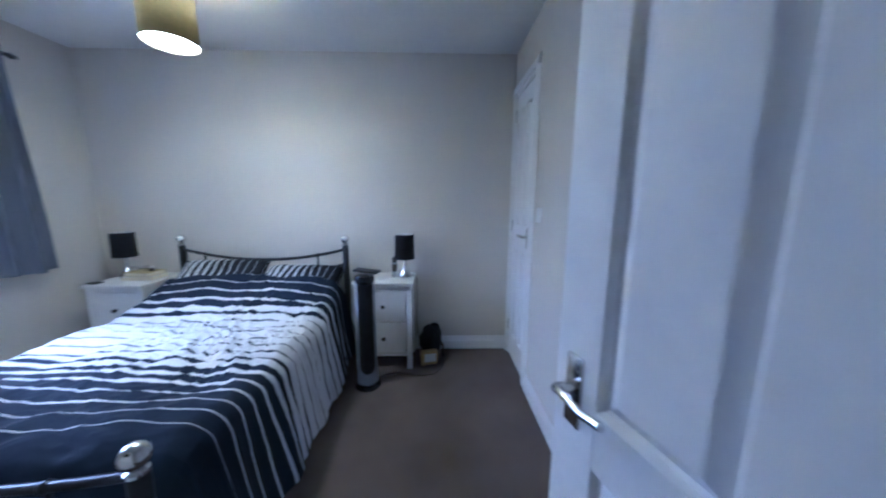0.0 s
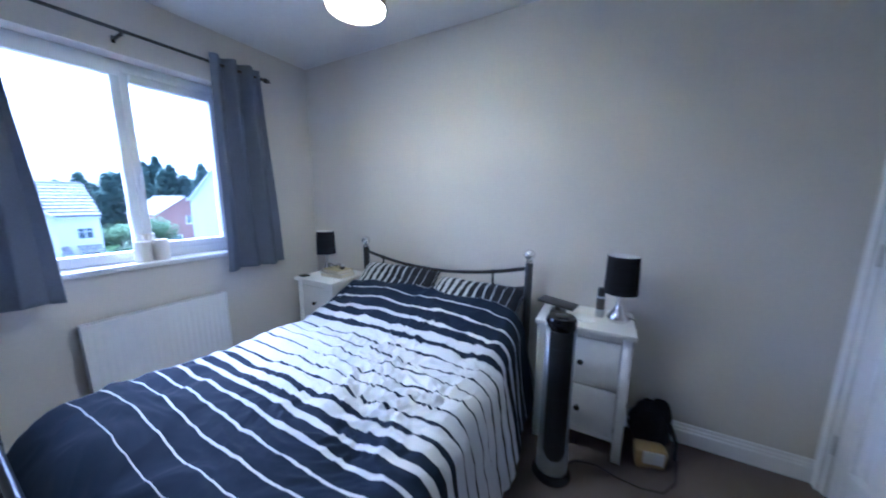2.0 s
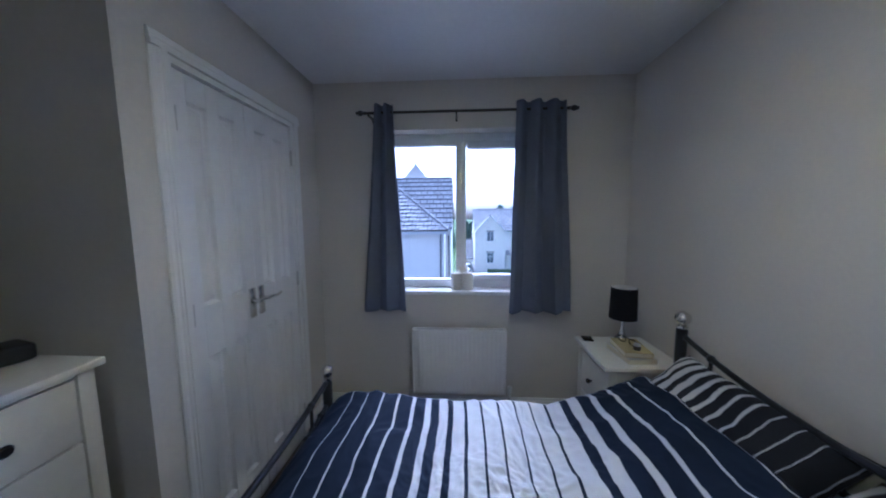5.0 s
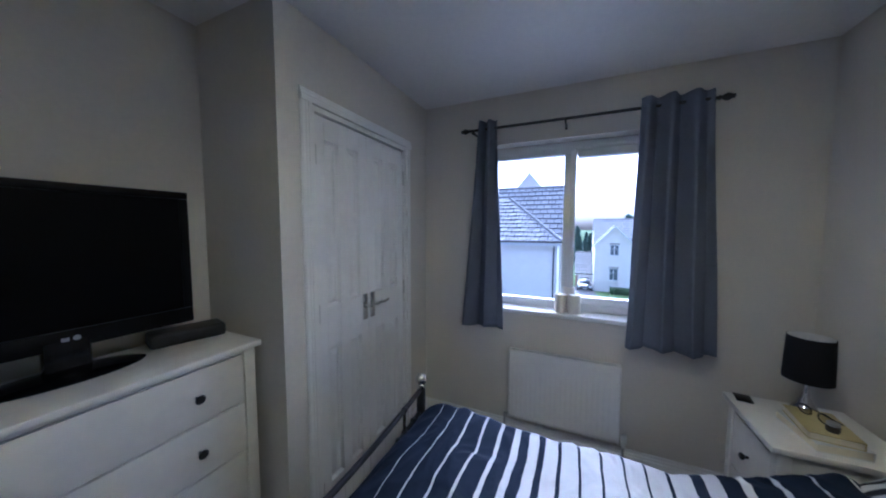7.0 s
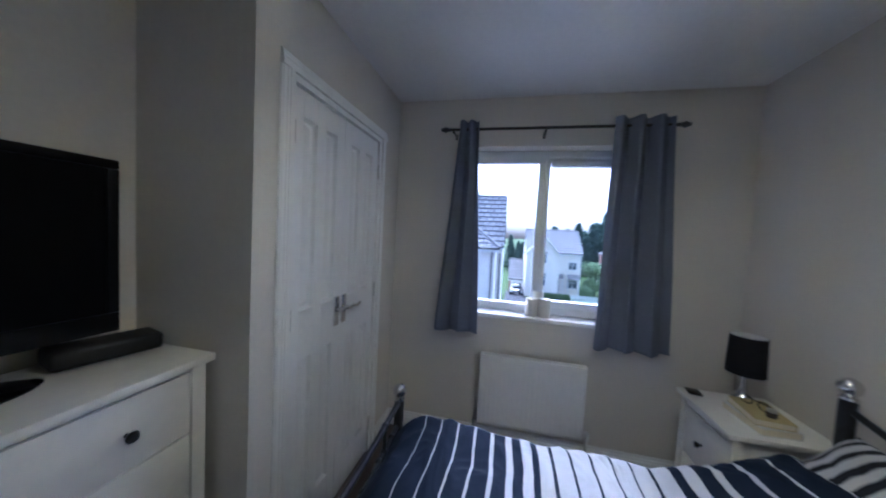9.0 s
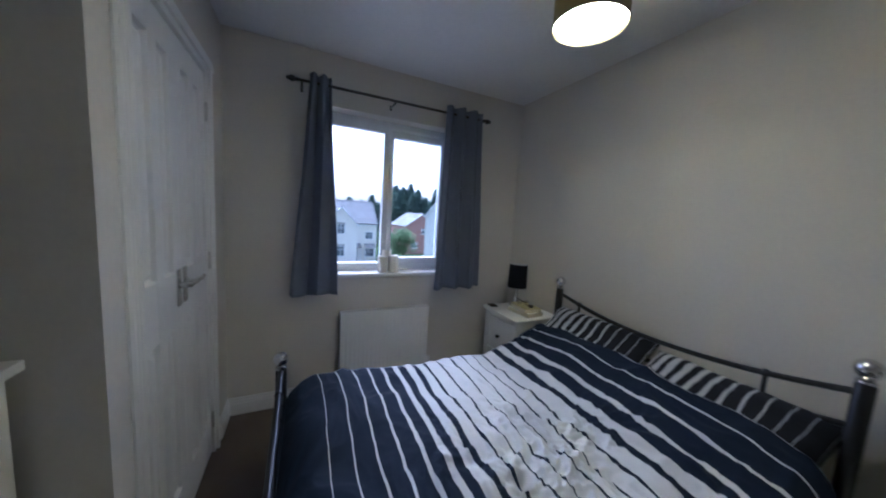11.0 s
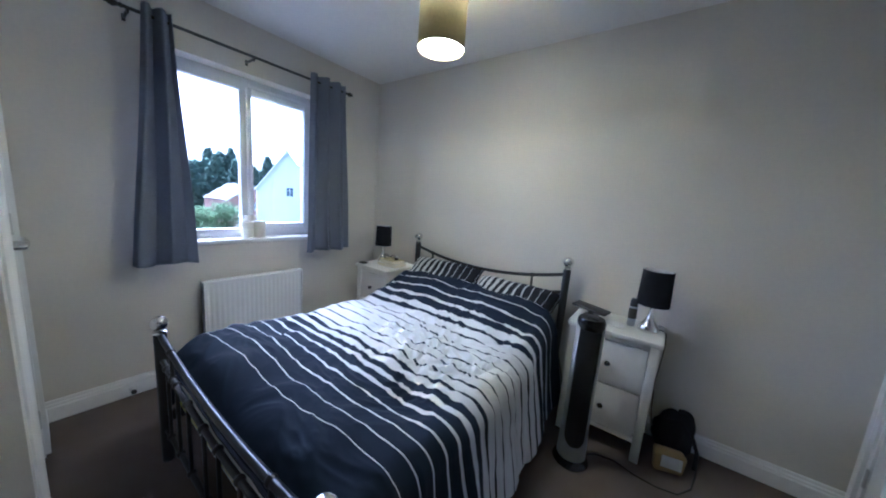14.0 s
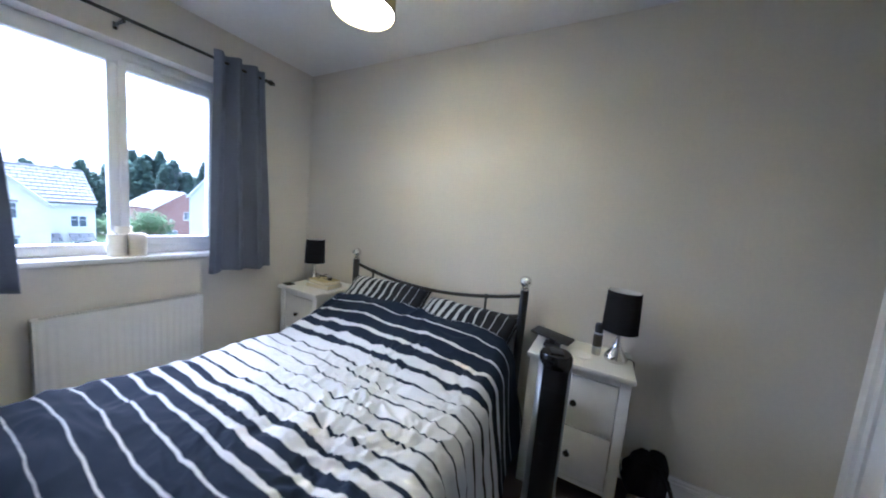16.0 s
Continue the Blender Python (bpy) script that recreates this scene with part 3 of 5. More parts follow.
def upright(x, y, z0, z1, r=0.008, knots=True):
    u = part("upright", tube([(x, y, z0), (x, y, (z0 + z1) / 2), (x, y, z1)], r, 10), BLACKMETAL, bed)
    if knots:
        for z in (z0, z1):
            part("collar", lathe(ball(0.017, 0), (x, y, z), 14), BLACKMETAL, u)


def at_x(x, z0, drop):
    return z0 - drop * (1 - (2 * (x - BX0) / (BX1 - BX0) - 1) ** 2)


for x in (BX0, BX1):
    post(x, BYH, 0.997)
    post(x, BYF, 0.690)
rail(BYH, 0.917, 0.085, 0.012)
rail(BYH, 0.797, 0.085, 0.011)
rail(BYH, 0.32, 0.0, 0.012)
for x in (0.915, 1.805):
    upright(x, BYH, at_x(x, 0.797, 0.085), at_x(x, 0.917, 0.085))
for x in (0.915, 1.10, 1.28, 1.44, 1.62, 1.805):
    upright(x, BYH, 0.32, at_x(x, 0.797, 0.085), knots=False)
rail(BYF, 0.638, 0.052, 0.013)
rail(BYF, 0.518, 0.052, 0.011)
rail(BYF, 0.165, 0.0, 0.011)
for x in (0.915, 1.805):
    upright(x, BYF, at_x(x, 0.518, 0.052), at_x(x, 0.638, 0.052))
for x in (0.83, 0.97, 1.115, 1.29, 1.43, 1.605, 1.75, 1.89):
    upright(x, BYF, 0.165, at_x(x, 0.518, 0.052), 0.0075)
for x in (BX0, BX1):
    part("side_rail", boxes((x - 0.014, x + 0.014, BYF, BYH, 0.20, 0.25), bevel=0.003), BLACKMETAL, bed)
for i in range(12):
    y = BYF + 0.09 + i * (BYH - BYF - 0.18) / 11
    part("slat", boxes((BX0 + 0.01, BX1 - 0.01, y - 0.03, y + 0.03, 0.235, 0.25)), FURNITURE, bed)

mattress = thing("mattress", (0, 0, 0.25), "cream fabric mattress with yellow piping on the bed", "mattress")
part("body", boxes((BX0 + 0.012, BX1 - 0.012, BYF + 0.05, BYH - 0.03, 0.004, 0.235), bevel=0.035, seg=4), SHEET, mattress)
for z in (0.022, 0.215):
    x0, x1, y0, y1 = BX0 + 0.016, BX1 - 0.016, BYF + 0.053, BYH - 0.034
    part("piping", tube([(x0, y1, z), (x0, y0, z), (x1, y0, z), (x1, y1, z)], 0.007, 8), PIPING, mattress, "yellow edge piping")

# duvet: lies over the mattress, hangs almost to the floor on the side away from the window
UW, US = 0.20, 0.47          # overhang at the window side and at the other side
TOPW = BX1 - BX0 + 0.03
FULL = UW + TOPW + US
HEADY, FOOTY = -0.275, -1.858


def duvet_at(u, v):
    """u across from the window side, v from foot to head."""
    s = u * FULL
    y = FOOTY + (HEADY - FOOTY) * v
    east = min(max((s - UW - 0.84 * TOPW) / (0.26 * TOPW), 0.0), 1.0)
    head = 0.185 * (1 - 0.55 * east * east * (3 - 2 * east))
    base = 0.568 + 0.042 * math.exp(-((v - 0.13) / 0.12) ** 2) + head * max(0.0, (v - 0.70) / 0.30) ** 1.15 * (1 + 0.10 * noise.noise((u * 7, 3.3, 1.0)))
    r = 0.085
    x0, x1 = BX0 - 0.02, BX1 + 0.03
    side, d = 0, 0.0
    if s < UW + r:
        side, d = -1, UW + r - s
    elif s > UW + TOPW - r:
        side, d = 1, s - (UW + TOPW - r)
    top = 1.0
    if side:
        a = min(d / (r * 1.57), 1.0) * math.pi / 2
        rest = max(0.0, d - r * 1.57)
        edge = (x0 + r) if side < 0 else (x1 - r)
        flare = 0.17 if side > 0 else 0.02
        x = edge + side * (r * math.sin(a) + rest * flare)
        z = base - r * (1 - math.cos(a)) - rest * 0.985
        top = 1 - a / (math.pi / 2)
        if rest > 0:
            wv = math.sin(y * 17 + 2.2 * noise.noise((y * 2.3, 1.7, 0))) * min(1, rest / 0.25)
            x += side * 0.018 * wv
    else:
        x, z = x0 + s - UW, base
    cx = (x - x0) / (x1 - x0)
    # soft filling, and a crumpled patch near the middle of the outer half
    puff = 0.012 * math.sin(min(max(cx, 0), 1) * math.pi) + 0.026 * noise.noise((x * 2.2, y * 2.4, 0.3)) + 0.010 * noise.noise((x * 5.5, y * 4.5, 2.0))
    patch = math.exp(-((x - 1.66) / 0.44) ** 2 - ((y + 0.98) / 0.40) ** 2)
    qx, qy = x + 0.10 * noise.noise((x * 4, y * 4, 1.0)), y + 0.10 * noise.noise((x * 4, y * 4, 6.0))
    r1 = 0.32 - abs(noise.noise((qx * 9 + qy * 4, qy * 5 - qx * 2, 5.0)))
    r2 = 0.30 - abs(noise.noise((qx * 17 - qy * 8, qy * 14 + qx * 5, 8.0)))
    r3 = 0.30 - abs(noise.noise((qx * 34, qy * 30, 3.0)))
    crease = 0.35 - abs(noise.noise((qx * 3.5 + qy * 2, qy * 7 - qx * 1.5, 4.0)))
    fine = 0.3 - abs(noise.noise((qx * 9, qy * 22, 12.0)))
    lift = puff + patch * (0.040 * r1 + 0.038 * r2 + 0.026 * r3) + 0.030 * crease + 0.011 * fine
    z += lift * (0.35 + 0.65 * top)
    if side and top < 0.5:
        x += side * lift * 0.8 * (1 - top)
    # rolled edges at the foot and the head
    if v < 0.10:
        k = 1 - v / 0.10
        z -= 0.09 * k ** 3
    if v > 0.965:
        k = (v - 0.965) / 0.035
        z -= 0.055 * k ** 2
    wave = 0.030 * noise.noise((x * 1.6, v * 2.0, 9.0)) + 0.05 * (x - 1.35) * (0.5 - v) * 0.3
    return (x, y + wave * min(1, 8 * (1 - v), 8 * v + 0.2), max(z, 0.035))


duvet = thing("duvet", (0, 0, 0), "crumpled navy and white striped duvet over the bed", "duvet")
dv = part("cover", sheet(340, 320, duvet_at, lambda u, v: 0.005 + 0.07 * u * (1 - v) ** 3), DUVET, duvet, smooth=180)
so = dv.modifiers.new("filling", "SOLIDIFY")
so.thickness, so.offset = 0.035, -1
for nm, e in (("foot_hem", 0.0), ("head_hem", 1.0)):
    part(nm, tube([duvet_at(i / 90, e) for i in range(91)], 0.007, 8), HEM, duvet, "stitched navy hem")


def pillow(x, y, z, rx, rz, w, d, label, seed):
    """A plump sewn pillow: local x its length, y its depth; stripes run across the length."""
    root = thing("pillow", (x, y, z), label, "pillow", "pillows on the bed")
    root.matrix_world = pose(x, y, z, rx, 0, rz)
    bm = bmesh.new()
    uvl = bm.loops.layers.uv.new("UVMap")
    nu, nv = 36, 26
    for s in (1, -1):
        g = []
        for i in range(nu + 1):
            row = []
            for j in range(nv + 1):
                a, b = 2 * i / nu - 1, 2 * j / nv - 1
                f = max(0, (1 - a ** 4) * (1 - b ** 4)) ** 0.55
                pin = 1 - 0.07 * (a * a * (1 - b * b) + b * b * (1 - a * a)) * 0.9
                h = 0.085 * f * (1 + 0.25 * noise.noise((a * 2 + seed, b * 2, s))) + 0.008 * noise.noise((a * 6, b * 6 + seed, s)) * f
                row.append(bm.verts.new((a * w / 2 * (1 - 0.05 * (1 - b * b) * a * a), b * d / 2 * (1 - 0.06 * (1 - a * a) * b * b), s * h)))
            g.append(row)
        for i in range(nu):
            for j in range(nv):
                c = ((i, j), (i + 1, j), (i + 1, j + 1), (i, j + 1))
                f = bm.faces.new([g[p][q] for p, q in (c if s > 0 else c[::-1])])
                for lp, (p, q) in zip(f.loops, c if s > 0 else c[::-1]):
                    lp[uvl].uv = (q / nv, p / nu)
    bmesh.ops.remove_doubles(bm, verts=bm.verts, dist=0.0005)
    part("case", bm, PILLOW, root, smooth=180)
    return root


pillow(1.075, -0.250, 0.672, 38, 2, 0.66, 0.46, "navy and white striped pillow leaning on the headboard", 1.0)
pillow(1.695, -0.262, 0.645, 31, -3, 0.64, 0.46, "navy and white striped pillow sunk under the duvet", 6.0)
under = thing("under_pillow", (1.37, -0.25, 0.53), "cream pillow underneath the striped pillows", "pillow")
part("case", boxes((-0.60, 0.60, -0.15, 0.13, -0.04, 0.05), bevel=0.04, seg=4), SHEET, under)


# ---- bedside tables ----
def knob(parent, x, y, z, s=1.0):
    k = lathe([(0.006 * s, 0), (0.006 * s, 0.010 * s), (0.013 * s, 0.017 * s), (0.0155 * s, 0.024 * s), (0.011 * s, 0.030 * s), (1e-5, 0.0315 * s)], (0, 0, 0), 16, axis="Y")
    o = part("knob", k, KNOB, parent, "dark round knob")
    o.matrix_local = pose(x, y, z, 0, 0, 180)


def bedside(at, w, d, h, label):
    """Two-drawer bedside table; origin at its back middle on the floor, front towards -y."""
    t = thing("bedside_table", at, label, "bedside table", "bedside tables by the bed")
    x0, x1, f = -w / 2 + 0.012, w / 2 - 0.012, -d + 0.022
    part("tabletop", boxes((-w / 2, w / 2, -d, 0, h - 0.024, h), bevel=0.004), FURNITURE, t)
    for x in (x0, x1 - 0.042):
        for y in (f, -0.055):
            part("leg", boxes((x, x + 0.042, y, y + 0.042, 0, h - 0.0245), bevel=0.003), FURNITURE, t)
    part("side_panel", boxes((x0 + 0.005, x0 + 0.02, f + 0.04, -0.05, 0.14, h - 0.025)), FURNITURE, t)
    part("side_panel", boxes((x1 - 0.02, x1 - 0.005, f + 0.04, -0.05, 0.14, h - 0.025)), FURNITURE, t)
    part("back_panel", boxes((x0 + 0.03, x1 - 0.03, -0.03, -0.02, 0.14, h - 0.025)), FURNITURE, t)
    a, b = x0 + 0.043, x1 - 0.043
    for z0, z1 in ((h - 0.059, h - 0.0245), (0.105, 0.13)):
        part("front_rail", boxes((a, b, f + 0.006, f + 0.03, z0, z1), bevel=0.002), FURNITURE, t)
    zm = (h - 0.060 + 0.13) / 2
    for z0, z1 in ((0.133, zm - 0.004), (zm + 0.004, h - 0.062)):
        dr = part("drawer", boxes((a + 0.003, b - 0.003, f + 0.004, f + 0.022, z0, z1), (a + 0.012, b - 0.012, f + 0.022, -0.06, z0 + 0.01, z1 - 0.02), bevel=0.003), FURNITURE, t)
        knob(dr, (a + b) / 2, f + 0.004, (z0 + z1) / 2)
    return t


bedside((2.357, -0.022, 0), 0.46, 0.340, 0.70, "white painted two-drawer bedside table beside the tower fan")
bedside((0.462, -0.022, 0), 0.42, 0.412, 0.705, "white painted two-drawer bedside table below the window curtain")


def table_lamp(at, r, label, z0=0.135, z1=0.330):
    t = thing("table_lamp", at, label, "table lamp", "lamps on the bedside tables")
    part("base", lathe([(1e-5, 0), (0.046, 0), (0.050, 0.004), (0.051, 0.022), (0.040, 0.040), (0.024, 0.062), (0.014, 0.088), (0.010, 0.115), (0.009, 0.150), (0.014, 0.152), (0.014, 0.175), (1e-5, 0.176)], seg=32), CHROME, t, "chrome teardrop lamp base")
    sh = part("shade", lathe([(r, z0), (r - 0.003, z0 + 0.1), (r - 0.006, z1)], seg=48), SHADEBLACK, t, "black fabric drum shade")
    bm = bmesh.new()
    prev = None
    for rr, z in ((r - 0.003, z0 - 0.0005), (r - 0.009, z1 + 0.0005)):
        ring = [bm.verts.new((rr * math.cos(2 * math.pi * i / 48), rr * math.sin(2 * math.pi * i / 48), z)) for i in range(48)]
        if prev:
            for i in range(48):
                bm.faces.new((prev[i], ring[i], ring[(i + 1) % 48], prev[(i + 1) % 48]))
        prev = ring
    part("lining", bm, SHADELINING, sh, "white shade lining")
    me = sh.data
    caps = bmesh.new()
    caps.from_mesh(me)
    bmesh.ops.delete(caps, geom=[f for f in caps.faces if len(f.verts) > 4], context="FACES_ONLY")
    caps.to_mesh(me)
    caps.free()
    part("spider", tube([(-r + 0.008, 0, 0.29), (0, 0, 0.28), (r - 0.008, 0, 0.29)], 0.0018, 6), SATIN, sh)
    part("bulb", lathe([(0.012, 0.176), (0.014, 0.20), (0.024, 0.225), (0.026, 0.245), (0.018, 0.262), (1e-5, 0.27)], seg=16), WHITEPLASTIC, t)
    return t


table_lamp((2.510, -0.18, 0.70), 0.078, "small chrome table lamp with black drum shade, unlit", 0.150, 0.345)
table_lamp((0.370, -0.202, 0.705), 0.076, "small chrome table lamp with black drum shade, unlit", 0.165, 0.353)

flex = thing("lamp_flex", (0, 0, 0), "thin black lamp cable hanging down the wall", "cable")
part("cable", tube([(2.548, -0.155, 0.704), (2.575, -0.13, 0.706), (2.596, -0.12, 0.69), (2.604, -0.10, 0.62), (2.600, -0.07, 0.50), (2.592, -0.06, 0.36), (2.60, -0.06, 0.2), (2.62, -0.06, 0.06), (2.66, -0.05, 0.006)], 0.0028, 8), BLACKPLASTIC, flex)

# things on the outer bedside table
tray = thing("dark_stand", (2.215, -0.215, 0.70), "flat black tablet stand lying on the bedside table", "tablet stand")
part("foot", boxes((-0.035, 0.045, -0.03, 0.05, 0.001, 0.018), bevel=0.004), BLACKPLASTIC, tray)
part("stem", boxes((-0.012, 0.02, -0.01, 0.02, 0.015, 0.055), bevel=0.004), BLACKPLASTIC, tray)
o = part("plate", boxes((-0.100, 0.100, -0.048, 0.048, 0.0, 0.016), bevel=0.0075, seg=3), BLACKPLASTIC, tray)
o.matrix_local = pose(0, 0, 0.052, 2, 4, -14)
coaster = thing("coaster", (2.355, -0.235, 0.70), "white round coaster on the bedside table", "coaster")
part("disc", lathe([(1e-5, 0), (0.048, 0), (0.052, 0.003), (0.052, 0.007), (0.048, 0.010), (0.040, 0.008), (1e-5, 0.008)], seg=32), WHITEPLASTIC, coaster)
can = thing("spray_can", (2.425, -0.16, 0.70), "dark silver spray can standing on the bedside table", "spray can")
part("body", lathe([(1e-5, 0), (0.019, 0), (0.0205, 0.004), (0.0205, 0.112), (0.018, 0.120)], seg=24), SILVER, can)
part("cap", lathe([(0.0195, 0.116), (0.0195, 0.152), (0.015, 0.161), (1e-5, 0.163)], seg=24), BLACKPLASTIC, can, "black cap")
part("label_band", lathe([(0.0208, 0.045), (0.0209, 0.047), (0.0209, 0.104), (0.0208, 0.106)], seg=24), DARKCOVER, can, "dark printed band")

# things on the window-side bedside table
ph = thing("phone", (0.30, -0.375, 0.705), "black phone lying flat on the bedside table", "phone", rz=-8)
part("body", boxes((-0.036, 0.036, -0.030, 0.030, 0, 0.009), bevel=0.003), GLOSSBLACK, ph)
for i, (z, w, d, th, a, c) in enumerate(((0.0, 0.22, 0.15, 0.033, 4, PACKWHITE), (0.0332, 0.20, 0.14, 0.028, -6, BOOKCOVER))):
    b = thing("book", (0.525, -0.235, 0.705 + z), "closed hardback book in a small stack" if not i else "buff covered hardback book on top of another", "book", "stack of books", rz=a)
    part("page_block", boxes((-w / 2 + 0.004, w / 2 - 0.003, -d / 2 + 0.003, d / 2 - 0.003, 0.003, th - 0.003)), PAPER, b)
    part("cover", boxes((-w / 2, w / 2, -d / 2, d / 2, 0, 0.003), (-w / 2, w / 2, -d / 2, d / 2, th - 0.003, th), (-w / 2, w / 2, d / 2 - 0.003, d / 2, 0.003, th - 0.003)), c, b)
gl = thing("eyeglasses", (0.51, -0.245, 0.7665), "dark folded spectacles lying on the books", "glasses", rz=20)
for s in (-1, 1):
    part("rim", tube([(s * 0.035 + 0.024 * math.cos(a), 0.0, 0.021 + 0.018 * math.sin(a)) for a in (2 * math.pi * i / 16 for i in range(17))], 0.0022, 6), BLACKPLASTIC, gl)
    part("temple", tube([(s * 0.058, 0, 0.028), (s * 0.056, 0.03, 0.02), (-s * 0.04, 0.06, 0.004)], 0.002, 6), BLACKPLASTIC, gl)
pot = thing("small_jar", (0.585, -0.235, 0.7665), "small dark glass jar on the books", "jar")
part("jar", lathe([(1e-5, 0), (0.016, 0), (0.018, 0.004), (0.018, 0.022), (0.015, 0.026)], seg=20), DARKCOVER, pot)
part("lid", lathe([(0.017, 0.024), (0.017, 0.034), (1e-5, 0.036)], seg=20), SATIN, pot)

# ---- tower fan ----
fan = thing("tower_fan", (2.275, -0.545, 0), "silver and black tower fan standing by the bed", "fan", rz=15)
part("base", lathe([(1e-5, 0), (0.086, 0), (0.090, 0.006), (0.084, 0.018), (0.060, 0.034), (0.045, 0.045), (1e-5, 0.046)], seg=40), GLOSSBLACK, fan, "glossy black round base")
part("neck", lathe([(0.062, 0.030), (0.060, 0.07), (0.058, 0.10), (1e-5, 0.102)], seg=32), SILVER, fan)


def shell(r, z0, z1, a0, a1, n, slope=0.0, nz=2):
    def place(u, v):
        a = radians(a0 + (a1 - a0) * u)
        z = z0 + (z1 - z0) * v + slope * math.cos(a * 1.0)
        return (r * math.sin(a), -r * 0.95 * math.cos(a), z)
    return sheet(n, nz, place)


b = part("back_shell", shell(0.062, 0.10, 0.79, 60, 300, 30), GLOSSBLACK, fan, "black rear housing")
for a0, a1 in ((52, 96), (264, 308)):
    p = part("side_trim", shell(0.066, 0.075, 0.775, a0, a1, 12), SILVER, fan, "silver side trim")
    s = p.modifiers.new("wall", "SOLIDIFY")
    s.thickness = 0.004


def apron(u, v):
    """Lower front: its upper edge dips in the middle to a round notch."""
    a = radians(-94 + 188 * u)
    top = 0.118 + 0.085 * min(1.0, abs(a) / radians(56)) ** 3
    r = 0.068 + 0.004 * (1 - v)
    return (r * math.sin(a), -r * 0.95 * math.cos(a), 0.040 + (top - 0.040) * v)


part("lower_trim", sheet(48, 6, apron), SILVER, fan, "silver lower front")
core = part("core", lathe([(0.050, 0.10), (0.050, 0.78)], seg=28), BLACKPLASTIC, fan)
for i in range(25):
    a = radians(-52 + 104 * i / 24)
    part("grille_bar", tube([(0.0605 * math.sin(a), -0.0575 * math.cos(a), 0.11), (0.0605 * math.sin(a), -0.0575 * math.cos(a), 0.45), (0.0605 * math.sin(a), -0.0575 * math.cos(a), 0.75)], 0.0013, 5), BLACKPLASTIC, fan)
for i in range(3):
    z = 0.19 + i * 0.24
    part("grille_ring", tube([(0.0612 * math.sin(a), -0.0582 * math.cos(a), z) for a in (radians(-54 + 108 * k / 12) for k in range(13))], 0.0016, 5), BLACKPLASTIC, fan)
part("head", lathe([(0.064, 0.755), (0.066, 0.77), (0.065, 0.795), (0.058, 0.808), (1e-5, 0.812)], seg=36), GLOSSBLACK, fan, "black control head")
part("control_panel", boxes((-0.026, 0.026, -0.030, 0.022, 0.8105, 0.815), bevel=0.002), BLACKPLASTIC, fan)

# ---- bag, packet and cable on the floor ----
bag = thing("bag", (2.715, -0.13, 0.0), "black crumpled nylon bag slumped against the wall", "bag")


def sack(u, v):
    a, b = u * 2 * math.pi, v * math.pi
    r = 1 + 0.22 * noise.noise((2.1 * math.cos(a), 2.1 * math.sin(a), v * 3)) + 0.10 * noise.noise((6 * math.cos(a), 6 * math.sin(a), v * 8))
    return (0.092 * r * math.sin(b) * math.cos(a), 0.095 * r * math.sin(b) * math.sin(a) * 0.9, max(0.002, 0.135 - 0.135 * r * math.cos(b)))


part("body", sheet(48, 26, sack), BAGCLOTH, bag, smooth=180)
part("strap", tube([(-0.055, -0.05, 0.24), (-0.02, -0.085, 0.275), (0.03, -0.085, 0.27), (0.065, -0.07, 0.21), (0.10, -0.075, 0.12), (0.10, -0.08, 0.03)], 0.009, 8), BAGCLOTH, bag)
pk = thing("packet", (2.700, -0.262, 0.0), "crumpled tan and white paper packet on the carpet", "packet", rz=12)
o = part("body", boxes((-0.066, 0.066, -0.036, 0.036, 0.0, 0.105), bevel=0.014, seg=3), PACKYELLOW, pk)
for v in o.data.vertices:
    v.co += 0.014 * noise.noise_vector(v.co * 14)
    v.co.z = max(0.002, v.co.z)
o = part("label_sheet", boxes((-0.040, 0.050, -0.048, -0.041, 0.040, 0.104), bevel=0.002), PACKWHITE, pk, "white printed label")
cb = thing("floor_cable", (0, 0, 0), "black power cable looping over the carpet", "cable")
part("cable", tube([(2.30, -0.50, 0.005), (2.38, -0.42, 0.005), (2.47, -0.40, 0.005), (2.56, -0.43, 0.005), (2.66, -0.44, 0.005), (2.745, -0.42, 0.005), (2.80, -0.34, 0.005), (2.82, -0.25, 0.006), (2.84, -0.12, 0.006), (2.86, -0.05, 0.02)], 0.004, 8), BLACKPLASTIC, cb)

# ---- chest of drawers, television ----
CHX0, CHX1, CHF, CHZ = 1.318, 2.385, -2.345, 1.034
ch = thing("chest_of_drawers", (0, 0, 0), "white painted wide chest of drawers in the recess", "chest of drawers")
part("top", boxes((CHX0 - 0.012, CHX1 + 0.012, SOUTH + 0.02, CHF, CHZ - 0.025, CHZ), bevel=0.004), FURNITURE, ch)
fy = CHF - 0.022
for x in (CHX0 + 0.005, CHX1 - 0.05):
    for y in (fy - 0.045, SOUTH + 0.03):
        part("leg", boxes((x, x + 0.045, y, y + 0.045, 0, CHZ - 0.0255), bevel=0.003), FURNITURE, ch)
part("body", boxes((CHX0 + 0.012, CHX0 + 0.03, SOUTH + 0.07, fy - 0.044, 0.14, CHZ - 0.026), (CHX1 - 0.03, CHX1 - 0.012, SOUTH + 0.07, fy - 0.044, 0.14, CHZ - 0.026),
                   (CHX0 + 0.05, CHX1 - 0.05, SOUTH + 0.03, SOUTH + 0.04, 0.14, CHZ - 0.026)), FURNITURE, ch)
a, b = CHX0 + 0.051, CHX1 - 0.051
for z0, z1 in ((CHZ - 0.042, CHZ - 0.0255), (0.13, 0.155)):
    part("front_rail", boxes((a, b, fy - 0.03, fy - 0.005, z0, z1), bevel=0.002), FURNITURE, ch)
pitch = (CHZ - 0.042 - 0.155) / 4
